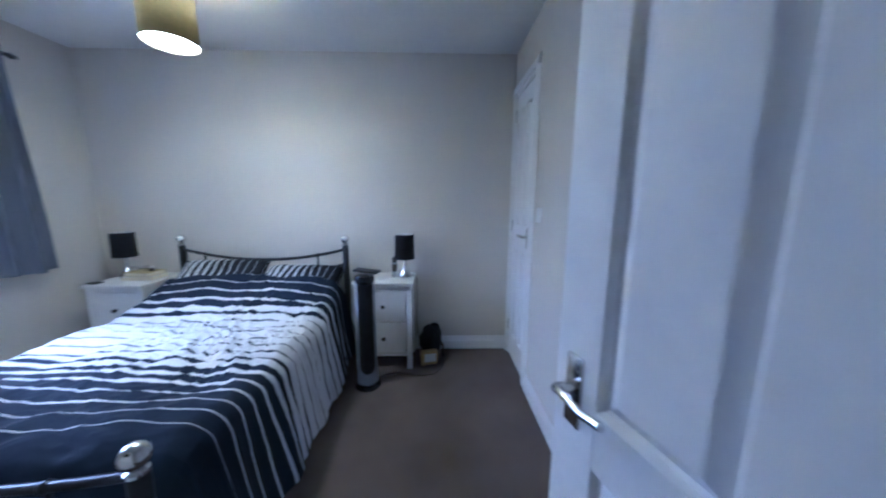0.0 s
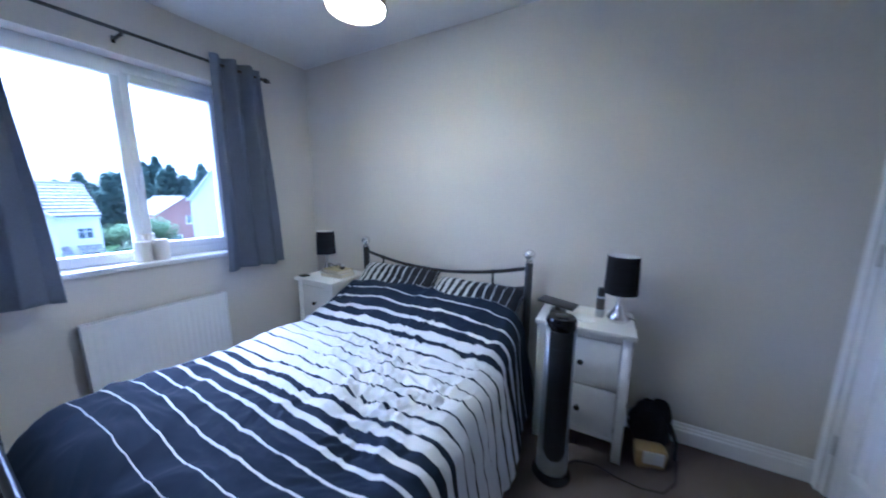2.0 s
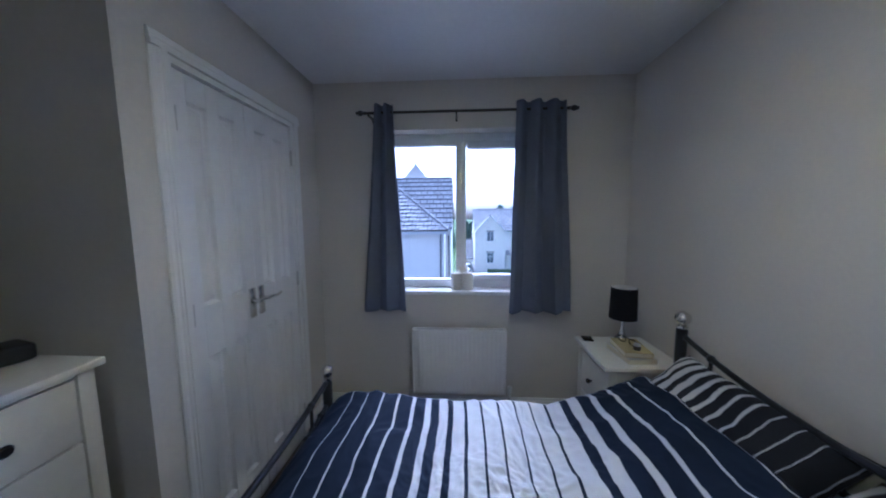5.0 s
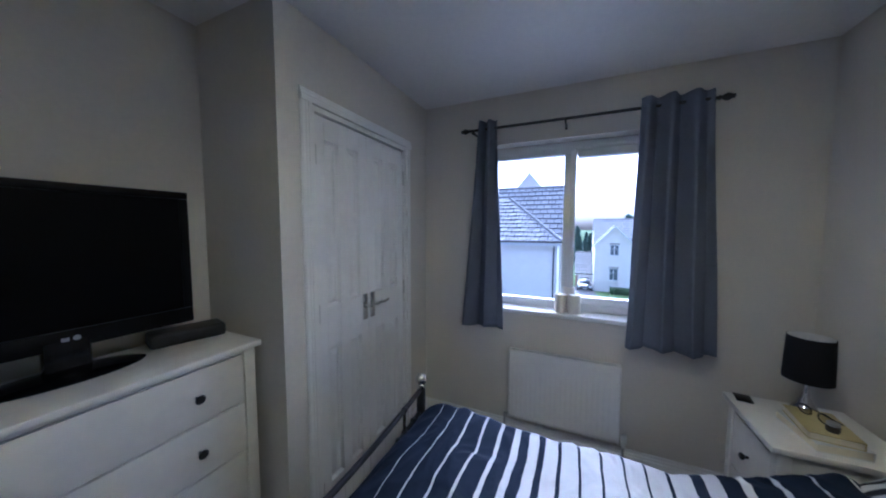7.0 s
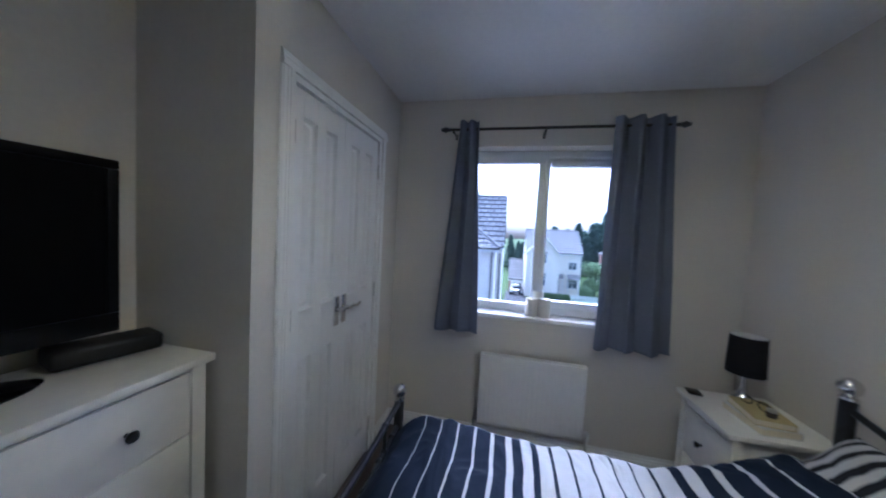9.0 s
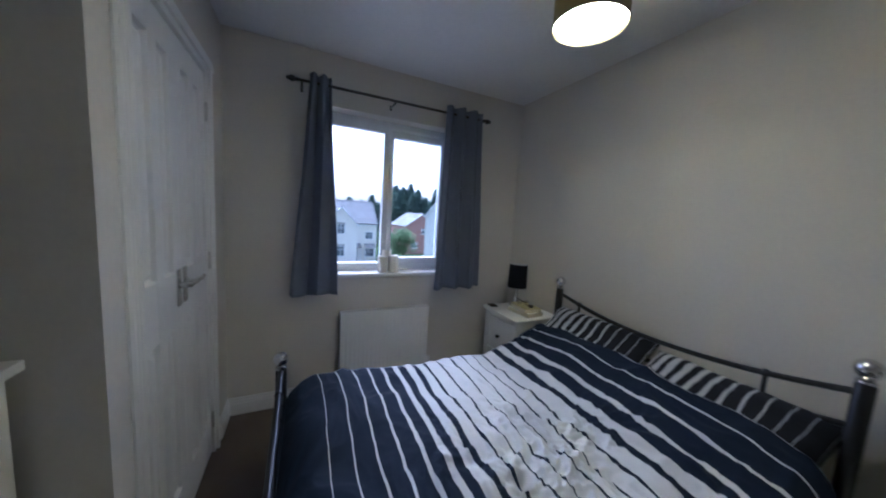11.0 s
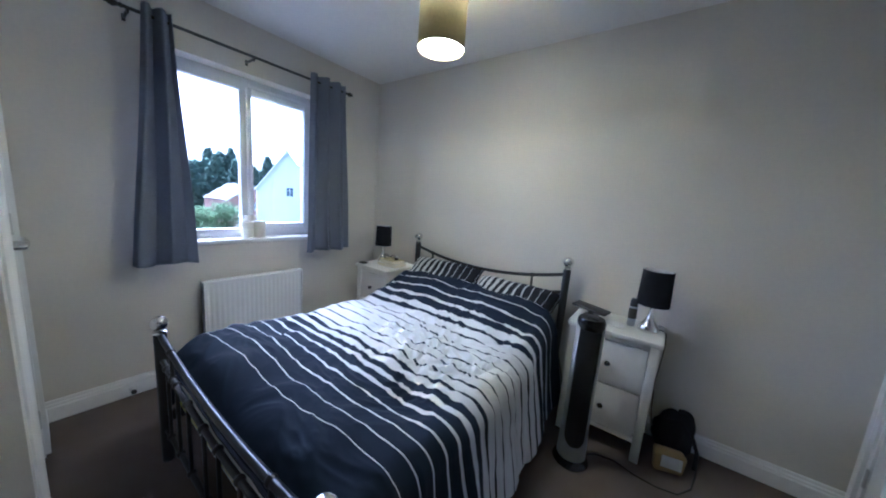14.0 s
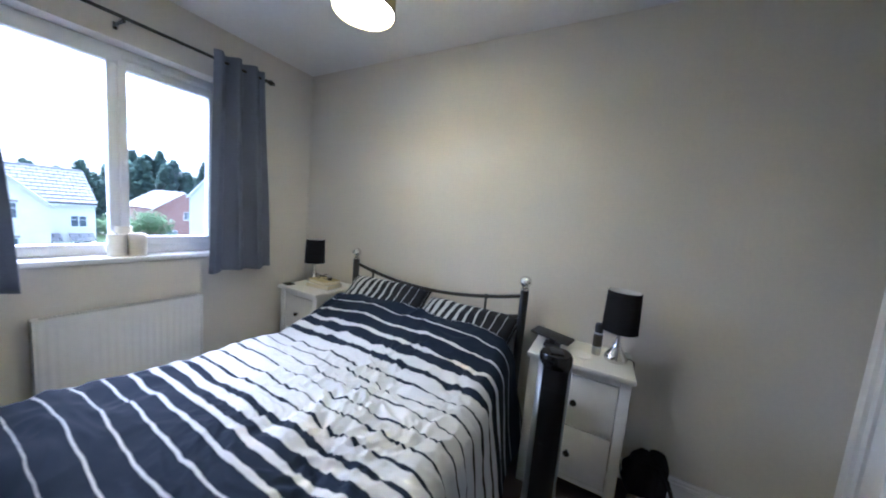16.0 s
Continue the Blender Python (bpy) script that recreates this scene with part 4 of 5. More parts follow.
for i in range(4):
    z0, z1 = 0.158 + i * pitch, 0.152 + (i + 1) * pitch
    dr = part("drawer", boxes((a + 0.003, b - 0.003, fy - 0.022, fy - 0.003, z0, z1), (a + 0.015, b - 0.015, SOUTH + 0.06, fy - 0.022, z0 + 0.01, z1 - 0.02), bevel=0.003), FURNITURE, ch)
    for x in (a + 0.172, b - 0.172):
        o = part("knob", lathe([(0.006, 0), (0.006, 0.010), (0.014, 0.017), (0.017, 0.024), (0.012, 0.031), (1e-5, 0.033)], (x, fy - 0.003, (z0 + z1) / 2), 16, axis="Y"), KNOB, dr, "dark round knob")

tv = thing("television", (1.785, -2.570, CHZ), "black flat screen television on the chest, switched off", "television", rz=177)
part("foot", lathe([(1e-5, 0), (0.165, 0), (0.17, 0.006), (0.14, 0.016), (0.06, 0.024), (1e-5, 0.026)], seg=56), GLOSSBLACK, tv, "glossy black oval stand").matrix_local = pose(0, 0.015, 0) @ Matrix.Diagonal((1.1, 0.5, 1, 1))
part("stem", boxes((-0.05, 0.05, -0.02, 0.02, 0.018, 0.13), bevel=0.008), GLOSSBLACK, tv)
part("housing", boxes((-0.33, 0.33, 0.0, 0.05, 0.10, 0.615), (-0.24, 0.24, 0.049, 0.09, 0.15, 0.55), bevel=0.010, seg=3), BEZEL, tv)
part("bezel", boxes((-0.33, 0.33, -0.018, 0.001, 0.10, 0.158), (-0.33, 0.33, -0.018, 0.001, 0.588, 0.615), (-0.33, -0.302, -0.018, 0.001, 0.158, 0.588), (0.302, 0.33, -0.018, 0.001, 0.158, 0.588), bevel=0.004), BEZEL, tv)
part("screen", boxes((-0.303, 0.303, -0.010, -0.004, 0.157, 0.589)), SCREEN, tv, "dark switched-off screen")
part("badge", lathe([(1e-5, 0), (0.0085, 0), (0.0085, 0.002), (1e-5, 0.0021)], (0.02, -0.0195, 0.130), 20, axis="Y"), SILVER, tv, "small silver round mark")
part("badge", boxes((-0.012, 0.004, -0.0205, -0.0181, 0.1245, 0.1355)), SILVER, tv, "small silver mark")
stb = thing("media_box", (1.445, -2.615, CHZ), "black low media box beside the television", "media box", rz=-14)
part("case", boxes((-0.125, 0.125, -0.055, 0.055, 0.004, 0.060), bevel=0.014, seg=3), BLACKPLASTIC, stb)
part("foot", boxes((-0.10, -0.07, -0.03, 0.03, 0, 0.006), (0.07, 0.10, -0.03, 0.03, 0, 0.006)), BLACKPLASTIC, stb)

# ---- pendant ----
px, py, pz = LAMP_AT[0], LAMP_AT[1], 2.003
pend = thing("pendant_lamp", (px, py, 0), "lit mustard linen drum shade hanging from the ceiling", "ceiling lamp")
R = 0.106
shd = bmesh.new()
sheet_ring = []
for z in (pz, pz + 0.10, pz + 0.20):
    sheet_ring.append([shd.verts.new((R * math.cos(2 * math.pi * i / 64), R * math.sin(2 * math.pi * i / 64), z)) for i in range(64)])
for p, q in zip(sheet_ring, sheet_ring[1:]):
    for i in range(64):
        shd.faces.new((p[i], p[(i + 1) % 64], q[(i + 1) % 64], q[i]))
so = part("shade", shd, MUSTARD, pend, "mustard linen drum shade").modifiers.new("wall", "SOLIDIFY")
so.thickness = 0.002
for z in (pz, pz + 0.20):
    part("shade_ring", tube([(R * math.cos(2 * math.pi * i / 48), R * math.sin(2 * math.pi * i / 48), z) for i in range(49)], 0.003, 6), MUSTARD, pend)
part("diffuser", lathe([(1e-5, pz + 0.006), (R - 0.004, pz + 0.006), (R - 0.004, pz + 0.009), (1e-5, pz + 0.009)], seg=48), DIFFUSER, pend, "white lit diffuser disc")
part("cord", tube([(0, 0, pz + 0.17), (0, 0, 2.30), (0, 0, HIGH - 0.02)], 0.0035, 8), WHITEPLASTIC, pend)
part("lamp_holder", lathe([(0.018, pz + 0.125), (0.018, pz + 0.165), (0.010, pz + 0.18), (1e-5, pz + 0.181)], seg=20), WHITEPLASTIC, pend)
part("ceiling_rose", lathe([(0.012, HIGH - 0.032), (0.030, HIGH - 0.024), (0.040, HIGH - 0.006), (0.041, HIGH)], seg=28), WHITEPLASTIC, pend)

stop = thing("door_stop", (0.018, -1.89, 0.045), "small white door stop on the skirting board", "door stop")
part("stem", lathe([(0.016, 0), (0.014, 0.006), (0.008, 0.012), (0.008, 0.042)], (0, 0, 0), 14, axis="X"), WHITEPLASTIC, stop)
part("tip", lathe([(0.012, 0.040), (0.013, 0.046), (0.012, 0.056), (1e-5, 0.058)], (0, 0, 0), 14, axis="X"), BLACKPLASTIC, stop, "dark rubber tip")


# ---- outside ----
def ground_z(x):
    return -2.7 - 0.093 * min(max(-x, 0), 45) + 0.004 * max(-x - 60, 0) * 0


g = bmesh.new()
xs = [-0.3, -3, -8, -15, -22, -30, -38, -45, -70, -120, -400, -1500]
ys = [-1500, -300, -80, -30, -10, 0, 10, 30, 80, 300, 1500]
grid = [[g.verts.new((x, y, ground_z(x))) for y in ys] for x in xs]
for i in range(len(xs) - 1):
    for j in range(len(ys) - 1):
        g.faces.new((grid[i][j], grid[i + 1][j], grid[i + 1][j + 1], grid[i][j + 1]))
bmesh.ops.recalc_face_normals(g, faces=g.faces)
structure("ground", g, GRASS, "sloping mown grass between the houses", "ground")


def strip(x0, x1, y0, y1, lift):
    bm = bmesh.new()
    n = 12
    a = [bm.verts.new((x0 + (x1 - x0) * i / n, y0, ground_z(x0 + (x1 - x0) * i / n) + lift)) for i in range(n + 1)]
    b = [bm.verts.new((x0 + (x1 - x0) * i / n, y1, ground_z(x0 + (x1 - x0) * i / n) + lift)) for i in range(n + 1)]
    for i in range(n):
        bm.faces.new((a[i], b[i], b[i + 1], a[i + 1]))
    bmesh.ops.recalc_face_normals(bm, faces=bm.faces)
    return bm


structure("road", strip(-17, -10, -60, 60, 0.03), ASPHALT, "grey asphalt estate road", "road")
# unseen pale strip, added to bounce daylight through the window onto the ceiling
structure("pavement", strip(-9.9, -0.5, -25, 25, 0.03), BOUNCEPALE, "unseen pale ground strip added to bounce daylight up to the ceiling", "pavement")
structure("driveway", strip(-45.4, -17, -1.6, 1.0, 0.035), ASPHALT, "grey asphalt driveway up to the garage", "driveway")


def roof_plane(bm, a, b, c, d, course=0.55, step=0.06):
    """Courses of overlapping tiles between the eave a-b and the top edge d-c, each course a small step."""
    uv = bm.loops.layers.uv.verify()
    a, b, c, d = (Vector(p) for p in (a, b, c, d))
    up = ((d + c) / 2 - (a + b) / 2)
    n = max(2, round(up.length / course))
    nor = (b - a).cross(up).normalized()
    for i in range(n):
        t0, t1 = i / n, (i + 1) / n
        lo0, lo1 = a.lerp(d, t0) + nor * step, b.lerp(c, t0) + nor * step
        hi0, hi1 = a.lerp(d, t1), b.lerp(c, t1)
        un0, un1 = a.lerp(d, t0), b.lerp(c, t0)
        for quad in ((lo0, lo1, hi1, hi0), (un0, un1, lo1, lo0)):
            if (quad[2] - quad[3]).length < 1e-3:
                quad = quad[:3]
            f = bm.faces.new([bm.verts.new(p) for p in quad])
            for lp in f.loops:
                along = (b - a).normalized()
                lp[uv].uv = ((lp.vert.co - a).dot(along), (lp.vert.co - a).dot(up.normalized()) + 0.01)


def wall_quads(bm, pts):
    uv = bm.loops.layers.uv.verify()
    f = bm.faces.new([bm.verts.new(p) for p in pts])
    d = (Vector(pts[1]) - Vector(pts[0])).normalized()
    for lp in f.loops:
        lp[uv].uv = ((lp.vert.co - Vector(pts[0])).dot(d), lp.vert.co.z + 20)


def far_window(parent, x, y, z, w, h, arched=None):
    """Window on a wall facing local +x."""
    win_ = part("window", boxes((x - 0.06, x + 0.03, y - w / 2, y - w / 2 + 0.07, z, z + h), (x - 0.06, x + 0.03, y + w / 2 - 0.07, y + w / 2, z, z + h),
                                (x - 0.06, x + 0.03, y - w / 2, y + w / 2, z + h - 0.07, z + h), (x - 0.06, x + 0.03, y - w / 2, y + w / 2, z, z + 0.07),
                                (x - 0.06, x + 0.025, y - 0.035, y + 0.035, z, z + h), (x - 0.06, x + 0.02, y - w / 2, y + w / 2, z + h * 0.62, z + h * 0.62 + 0.05)), UPVC, parent)
    part("pane", boxes((x - 0.03, x + 0.004, y - w / 2 + 0.03, y + w / 2 - 0.03, z + 0.03, z + h - 0.03)), FARPANE, win_, "dark reflecting glass")
    part("sill", boxes((x - 0.05, x + 0.10, y - w / 2 - 0.06, y + w / 2 + 0.06, z - 0.09, z)), RENDER, win_)
    if arched:
        part("lintel", boxes((x - 0.03, x + 0.03, y - w / 2 - 0.06, y + w / 2 + 0.06, z + h, z + h + 0.2), bevel=0.03), arched, win_)


def house(name, at, rz, d, w, low, eave, ridge, wall, roof, label, along="y", over=0.25):
    """Two-storey house: front on local +x, depth d back from it, width w about local y = 0; the ridge runs along y or x."""
    h = thing(name, at, label, "house", rz=rz)
    bm = bmesh.new()
    y0, y1 = -w / 2, w / 2
    if along == "x":
        wall_quads(bm, [(0, y0, low), (0, y1, low), (0, y1, eave), (0, 0, ridge - 0.05), (0, y0, eave)])
        wall_quads(bm, [(-d, y1, low), (-d, y0, low), (-d, y0, eave), (-d, 0, ridge - 0.05), (-d, y1, eave)])
        wall_quads(bm, [(-d, y0, low), (0, y0, low), (0, y0, eave), (-d, y0, eave)])
        wall_quads(bm, [(0, y1, low), (-d, y1, low), (-d, y1, eave), (0, y1, eave)])
    else:
        wall_quads(bm, [(0, y0, low), (0, y1, low), (0, y1, eave), (0, y0, eave)])
        wall_quads(bm, [(-d, y1, low), (-d, y0, low), (-d, y0, eave), (-d, y1, eave)])
        wall_quads(bm, [(-d, y0, low), (0, y0, low), (0, y0, eave), (-d / 2, y0, ridge - 0.05), (-d, y0, eave)])
        wall_quads(bm, [(0, y1, low), (-d, y1, low), (-d, y1, eave), (-d / 2, y1, ridge - 0.05), (0, y1, eave)])
    part("wall", bm, wall, h, smooth=0)
    r = bmesh.new()
    drop = over * (ridge - eave) / ((w if along == "x" else d) / 2)
    if along == "x":
        roof_plane(r, (over, y1 + over, eave - drop), (-d, y1 + over, eave - drop), (-d, 0, ridge), (over, 0, ridge))
        roof_plane(r, (-d, y0 - over, eave - drop), (over, y0 - over, eave - drop), (over, 0, ridge), (-d, 0, ridge))
    else:
        roof_plane(r, (over, y0 - over / 2, eave - drop), (over, y1 + over / 2, eave - drop), (-d / 2, y1 + over / 2, ridge), (-d / 2, y0 - over / 2, ridge))
        roof_plane(r, (-d - over, y1 + over / 2, eave - drop), (-d - over, y0 - over / 2, eave - drop), (-d / 2, y0 - over / 2, ridge), (-d / 2, y1 + over / 2, ridge))
    ro = part("roof", r, roof, h, "grey tiled pitched roof", smooth=0)
    if along == "x":
        part("ridge_tiles", tube([(over, 0, ridge + 0.02), (-d / 2, 0, ridge + 0.02), (-d, 0, ridge + 0.02)], 0.11, 8), ROOFTILE, ro)
        for s in (y0 - over, y1 + over):
            part("bargeboard", tube([(over, s, eave - drop - 0.05), (over, s * 0.5, (eave - drop + ridge) / 2 - 0.05), (over, 0, ridge - 0.05)], 0.07, 6), UPVC, ro)
    else:
        part("ridge_tiles", tube([(-d / 2, y0, ridge + 0.02), (-d / 2, 0, ridge + 0.02), (-d / 2, y1, ridge + 0.02)], 0.11, 8), ROOFTILE, ro)
        part("gutter", tube([(over + 0.05, y0 - 0.1, eave - drop - 0.05), (over + 0.05, 0, eave - drop - 0.05), (over + 0.05, y1 + 0.1, eave - drop - 0.05)], 0.06, 8), GUTTER, ro, "black gutter")
        part("fascia", boxes((0.06, over, y0 - 0.1, y1 + 0.1, eave - drop - 0.28, eave - drop - 0.06)), UPVC, ro)
    return h


# white neighbour with a hipped wing towards the window
na = house("neighbour_house", (-24.3, -7.38, 0), 0, 7.0, 10.8, -6.0, 0.95, 5.35, RENDER, SLATE, "white rendered house with grey tiled roof")
part("downpipe", tube([(0.12, 5.2, 0.0), (0.12, 5.25, -2.0), (0.12, 5.25, -5.0)], 0.05, 8), GUTTER, na, "black downpipe")
wing = thing("house_wing", (-21.2, -8.88, 0.55), "white rendered hipped wing with grey tiled roof", "house")
bm = bmesh.new()
for pts in ([(0, -6, -6), (0, 6.45, -6), (0, 6.45, 0.1), (0, -6, 0.1)], [(0, 6.45, -6), (-3.6, 6.45, -6), (-3.6, 6.45, 0.1), (0, 6.45, 0.1)]):
    wall_quads(bm, pts)
part("wall", bm, RENDER, wing, smooth=0)
bm = bmesh.new()
roof_plane(bm, (0.3, -6.3, 0.02), (0.3, 6.75, 0.02), (-4.2, 2.1, 3.6), (-4.2, -6.3, 3.6))
roof_plane(bm, (0.3, 6.75, 0.02), (-4.2, 6.75, 0.02), (-4.2, 2.11, 3.6), (-4.2, 2.1, 3.6))
wr = part("roof", bm, SLATE, wing, "grey tiled hipped roof", smooth=0)
part("hip_tiles", tube([(0.3, 6.75, 0.08), (-1.95, 4.425, 1.87), (-4.2, 2.1, 3.66)], 0.12, 8), ROOFTILE, wr)
part("gutter", tube([(0.38, -6.3, -0.02), (0.38, 0, -0.02), (0.38, 6.8, -0.02)], 0.07, 8), GUTTER, wr, "black gutter")
part("fascia", boxes((0.05, 0.28, -6.3, 6.7, -0.32, -0.05)), UPVC, wr)
part("downpipe", tube([(0.2, 6.3, -0.1), (0.08, 6.2, -0.6), (0.08, 6.2, -3), (0.08, 6.2, -5)], 0.05, 8), GUTTER, wing, "black downpipe")
house("rear_house", (-33.0, -6.25, 0), 0, 8, 6.5, -7, 3.9, 7.6, RENDER, SLATE, "white rendered gable of a house behind", along="x")

# garage and car at the end of the driveway
ga = house("garage", (-45.5, 0.15, 0), 0, 5.2, 2.7, -7.5, -4.7, -2.1, BRICK, SLATE, "brick garage with grey tiled roof")
part("garage_door", boxes((0.0, 0.06, -1.05, 1.05, -6.9, -5.0), bevel=0.01), UPVC, ga, "white garage door")
car = thing("car", (-41.2, -0.1, ground_z(-41.2) + 0.035), "dark grey parked hatchback on the driveway", "car")


def car_body(u, v):
    a = u * 2 * math.pi
    prof = ((0.30, 0.86, 1.95), (0.45, 0.92, 2.0), (0.80, 0.90, 1.9), (0.95, 0.84, 1.6), (1.20, 0.72, 1.15), (1.42, 0.60, 0.85), (1.46, 0.30, 0.5))
    f = v * (len(prof) - 1)
    i = min(int(f), len(prof) - 2)
    t = f - i
    z, w, l = (p + (q - p) * t for p, q in zip(prof[i], prof[i + 1]))
    c, s = math.cos(a), math.sin(a)
    k = 4.0
    r = (abs(c) ** k + abs(s) ** k) ** (-1 / k)
    return (l * r * c - (0.35 if v > 0.5 else 0), w * r * s, z)


part("body", sheet(40, 18, car_body), CARPAINT, car)
part("windscreen", boxes((0.85, 1.2, -0.58, 0.58, 0.98, 1.32), bevel=0.05), FARPANE, car, "dark windscreen")
for y in (-0.65, 0.65):
    part("headlight", boxes((1.86, 1.99, y - 0.16, y + 0.16, 0.62, 0.76), bevel=0.03), UPVC, car, "clear headlight")
part("number_plate", boxes((1.985, 2.03, -0.26, 0.26, 0.42, 0.53)), PACKWHITE, car, "white number plate")
for x in (-1.25, 1.25):
    for y in (-0.80, 0.80):
        wh = part("wheel", lathe([(0.16, -0.1), (0.30, -0.1), (0.32, -0.07), (0.32, 0.07), (0.30, 0.1), (0.16, 0.1)], (x, y, 0.32), 24, axis="Y"), BLACKPLASTIC, car)
        part("rim", lathe([(1e-5, -0.09), (0.18, -0.085), (0.18, 0.085), (1e-5, 0.09)], (x, y, 0.32), 18, axis="Y"), SATIN, wh)

# cream house with a front gable across the green
hb = house("facing_house", (-42.5, 4.7, 0.6), 0, 8, 7.4, -7.2, -0.8, 2.2, RENDER, SLATE, "white rendered detached house with grey tiled roof")
for y in (-0.4, 2.6):
    far_window(hb, 0, y, -3.3, 1.1, 1.1)
far_window(hb, 0, 2.7, -5.9, 1.4, 1.25)
dr = part("door", boxes((0.0, 0.06, 0.0, 0.95, -6.75, -4.65), bevel=0.02), FARPANE, hb, "dark front door")
for y0, y1 in ((-0.3, 1.4), (1.9, 3.5)):
    bm = bmesh.new()
    roof_plane(bm, (1.1, y0, -4.5), (1.1, y1, -4.5), (0.02, y1, -3.9), (0.02, y0, -3.9), 0.3)
    part("porch_roof", bm, SLATE, hb, smooth=0)
    for y in (y0 + 0.1, y1 - 0.1):
        part("porch_post", boxes((0.92, 1.02, y - 0.05, y + 0.05, -6.9, -4.5)), UPVC, hb)
gb = house("front_gable", (-40.4, 3.1, 0.6), 0, 3.0, 4.3, -7.2, -1.1, 1.2, RENDER, SLATE, "white rendered front gable of the facing house", along="x")
far_window(gb, 0, 0, -2.45, 1.0, 1.35, BRICK)
far_window(gb, 0, 0, -5.55, 1.0, 1.5, BRICK)
fe = thing("picket_fence", (-36.5, 8.2, ground_z(-36.5)), "white picket fence before the house", "fence")
for i in range(24):
    part("picket", boxes((0, 0.03, i * 0.17 - 2, i * 0.17 - 1.90, 0.05, 0.95)), UPVC, fe, smooth=0)
for z in (0.25, 0.7):
    part("rail", boxes((-0.04, 0, -2.05, 2.0, z, z + 0.08)), UPVC, fe, smooth=0)

# brick house and white house farther to the north
hc = house("brick_house", (-56.5, 21.0, 0), 4, 9, 7.4, -7.2, -1.0, 1.55, BRICK, SLATE, "red brick house with grey tiled gable roof", along="x")
far_window(hc, 0, 0.6, -2.7, 1.2, 1.2)
far_window(hc, 0, -1.5, -5.6, 1.4, 1.2)
hd = house("white_gable_house", (-36.5, 17.3, 0), -22, 9, 6.6, -7, 1.4, 6.0, RENDER, SLATE, "white rendered gable house beyond the brick house", along="x")
far_window(hd, 0, 0.3, 0.4, 0.9, 1.2)


# ---- trees ----
def conifer(seed, h):
    rnd = random.Random(seed)
    t = thing("conifer_tree", (0, 0, -50), "tall dark green conifer at the edge of the wood", "tree", "conifers beyond the houses")
    part("trunk", lathe([(0.22, 0), (0.16, h * 0.4), (0.06, h * 0.9), (0.02, h)], seg=8), BARK, t)
    bm = bmesh.new()
    for i in range(1200):
        f = rnd.random() ** 0.8
        z = h * (0.10 + 0.90 * f)
        reach = (1 - f) ** 0.62 * h * 0.25 * (0.65 + 0.5 * noise.noise((seed, z * 1.3, i % 5))) + 0.12
        a = rnd.uniform(0, 2 * math.pi)
        r = reach * rnd.uniform(0.7, 1.12)
        c = Vector((r * math.cos(a), r * math.sin(a), z - 0.25 * r))
        s = rnd.uniform(0.35, 0.85)
        d = Vector((0.5 * math.cos(a), 0.5 * math.sin(a), rnd.uniform(-0.8, 1.0))).normalized()
        side = Vector((-math.sin(a), math.cos(a), rnd.uniform(-0.4, 0.4))) * s * 0.55
        bm.faces.new([bm.verts.new(p) for p in (c - d * s * 0.6 + side * 0.4, c - d * s * 0.6 - side * 0.4, c - side + d * s * 0.2, c + d * s, c + side + d * s * 0.2)])
    part("crown", bm, NEEDLE, t, smooth=0)
    return t


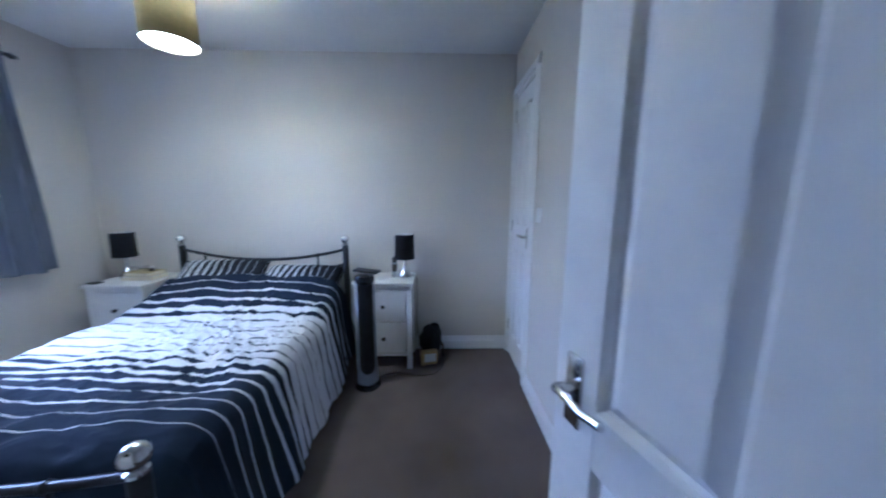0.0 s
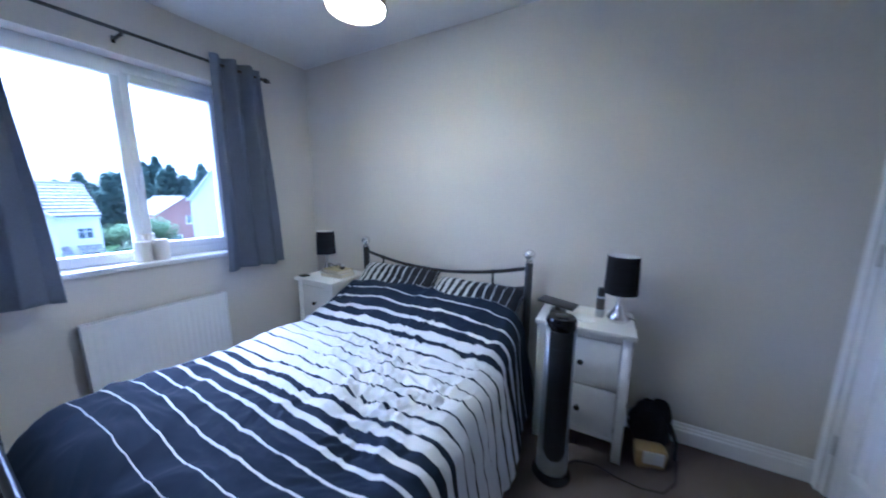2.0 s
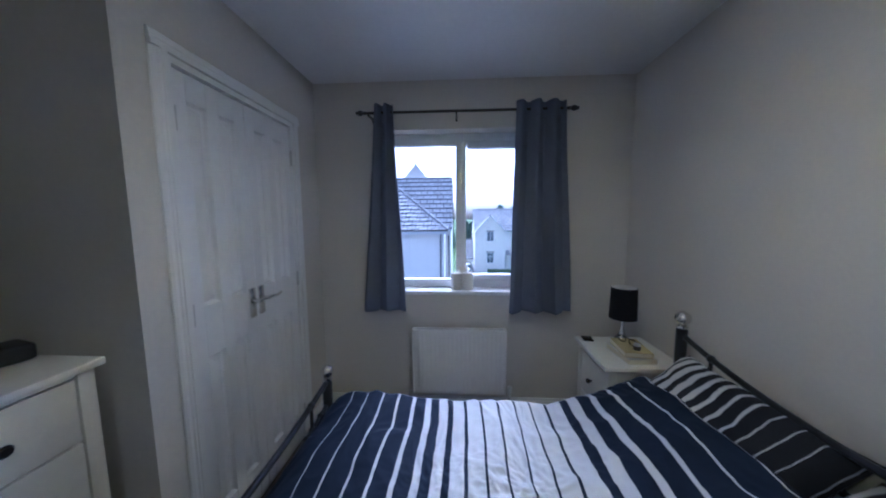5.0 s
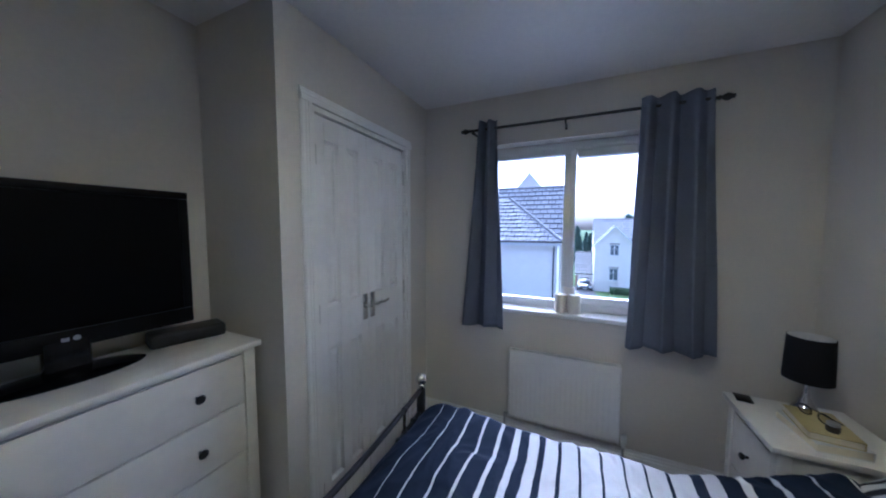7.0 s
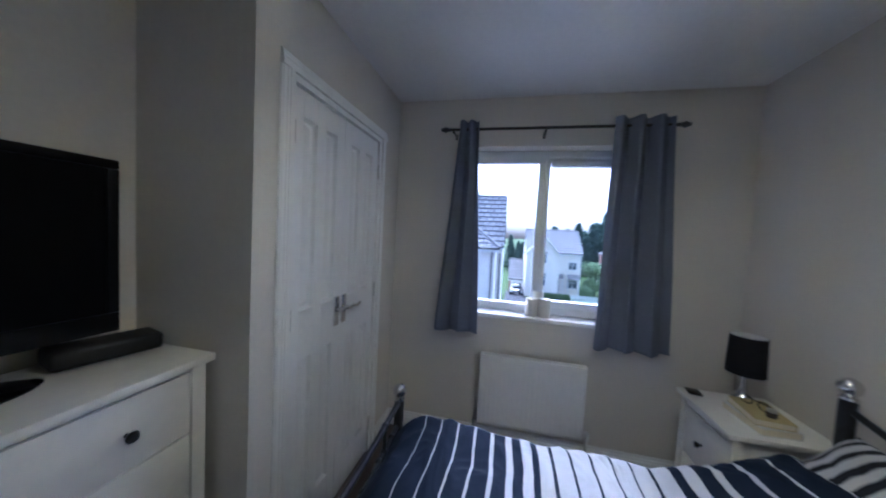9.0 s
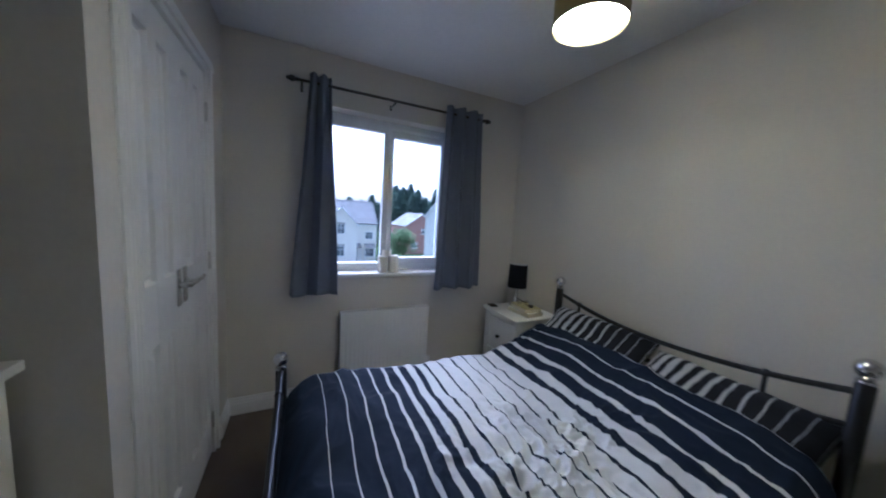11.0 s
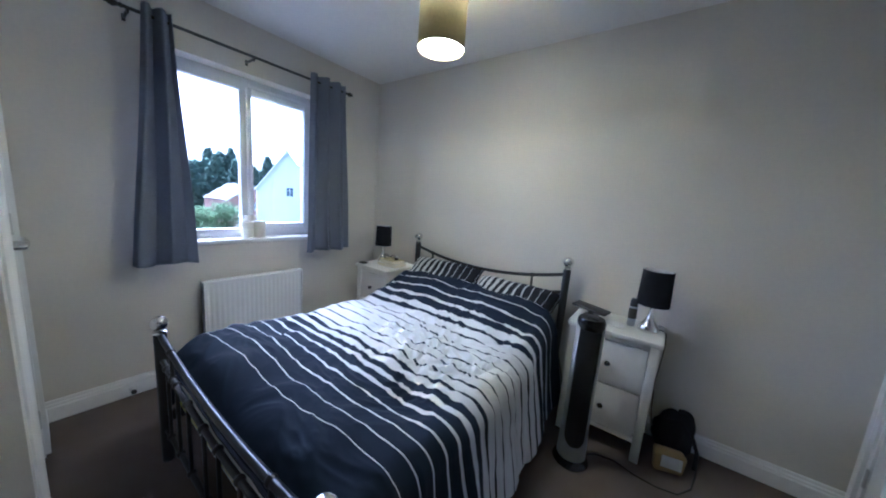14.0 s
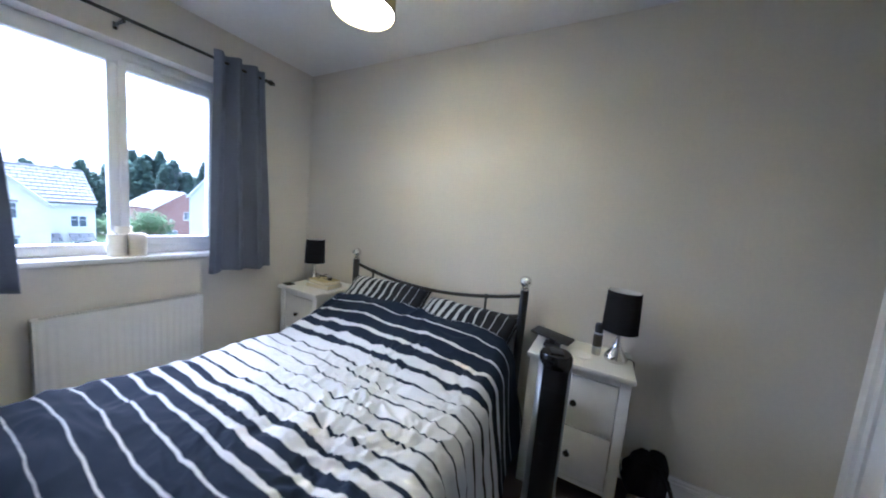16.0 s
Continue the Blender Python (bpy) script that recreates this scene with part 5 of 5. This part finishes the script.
def broadleaf(seed, h, spread):
    rnd = random.Random(seed)
    t = thing("broadleaf_tree", (0, 0, -50), "leafy green garden tree near the houses", "tree", "garden trees")
    part("trunk", lathe([(0.16, 0), (0.12, h * 0.35), (0.05, h * 0.7), (0.01, h * 0.85)], seg=8), BARK, t)
    bm = bmesh.new()
    lobes = [(Vector((rnd.uniform(-1, 1) * spread * 0.6, rnd.uniform(-1, 1) * spread * 0.6, h * rnd.uniform(0.35, 0.85))), spread * rnd.uniform(0.35, 0.65)) for _ in range(11)]
    for c, r in lobes:
        part("limb", tube([(0, 0, h * 0.25), tuple((c + Vector((0, 0, h * 0.25))) / 2), tuple(c)], 0.035, 6), BARK, t)
        for i in range(150):
            v = Vector((rnd.gauss(0, 1), rnd.gauss(0, 1), rnd.gauss(0, 0.8))).normalized() * r * rnd.uniform(0.55, 1.08)
            p, s = c + v, rnd.uniform(0.10, 0.24)
            q = Vector((rnd.gauss(0, 1), rnd.gauss(0, 1), rnd.gauss(0, 1))).normalized()
            w = q.orthogonal().normalized()
            bm.faces.new([bm.verts.new(p + k) for k in (q * s, w * s * 0.6, -q * s, -w * s * 0.6)])
    part("crown", bm, LEAF, t, smooth=0)
    return t


rnd = random.Random(12)
kinds = [conifer(3, 15.0), conifer(8, 13.0), conifer(14, 16.5)]
for i in range(108):
    row = i % 3
    x = -76 - row * 7 + rnd.uniform(-2.5, 2.5)
    y = -10 + (i // 3) * 2.2 + rnd.uniform(-1.2, 1.2)
    k = kinds[i % 3]
    s = rnd.uniform(0.78, 1.08) * (0.55 if y < 10 else (0.80 if y < 19 else 1.0))
    m = pose(x, y, ground_z(x) - 0.3, 0, 0, rnd.uniform(0, 360)) @ Matrix.Diagonal((s, s, s, 1))
    if i < 3:
        k.matrix_world = m
    else:
        copy_thing(k, pose(0, 0, 0)).matrix_world = m
bl = [broadleaf(21, 5.0, 2.0), broadleaf(35, 3.4, 1.6)]
for i, (x, y, s) in enumerate(((-47, 11.6, 1.0), (-44, 9.9, 0.9), (-49, 13.6, 1.05), (-39.5, 8.8, 0.62), (-50, 15.2, 1.1), (-66, 9, 1.2), (-66, 5, 1.1), (-66, 1, 1.0))):
    m = pose(x, y, ground_z(x) - 0.1, 0, 0, 70 * i) @ Matrix.Diagonal((s, s, s, 1))
    if i < 2:
        bl[i].matrix_world = m
    else:
        copy_thing(bl[i % 2], pose(0, 0, 0)).matrix_world = m
hedge = bmesh.new()
for i in range(2600):
    p = Vector((-38.4 + rnd.gauss(0, 0.28), rnd.uniform(2.6, 6.4), ground_z(-38.4) + rnd.uniform(0.05, 0.75)))
    q = Vector((rnd.gauss(0, 1), rnd.gauss(0, 1), rnd.gauss(0, 1))).normalized()
    w = q.orthogonal().normalized()
    hedge.faces.new([hedge.verts.new(p + k) for k in (q * 0.11, w * 0.07, -q * 0.11, -w * 0.07)])
tagged(part("hedge", hedge, LEAF, smooth=0), "low clipped green hedge before the white house", "hedge", kind="stuff")
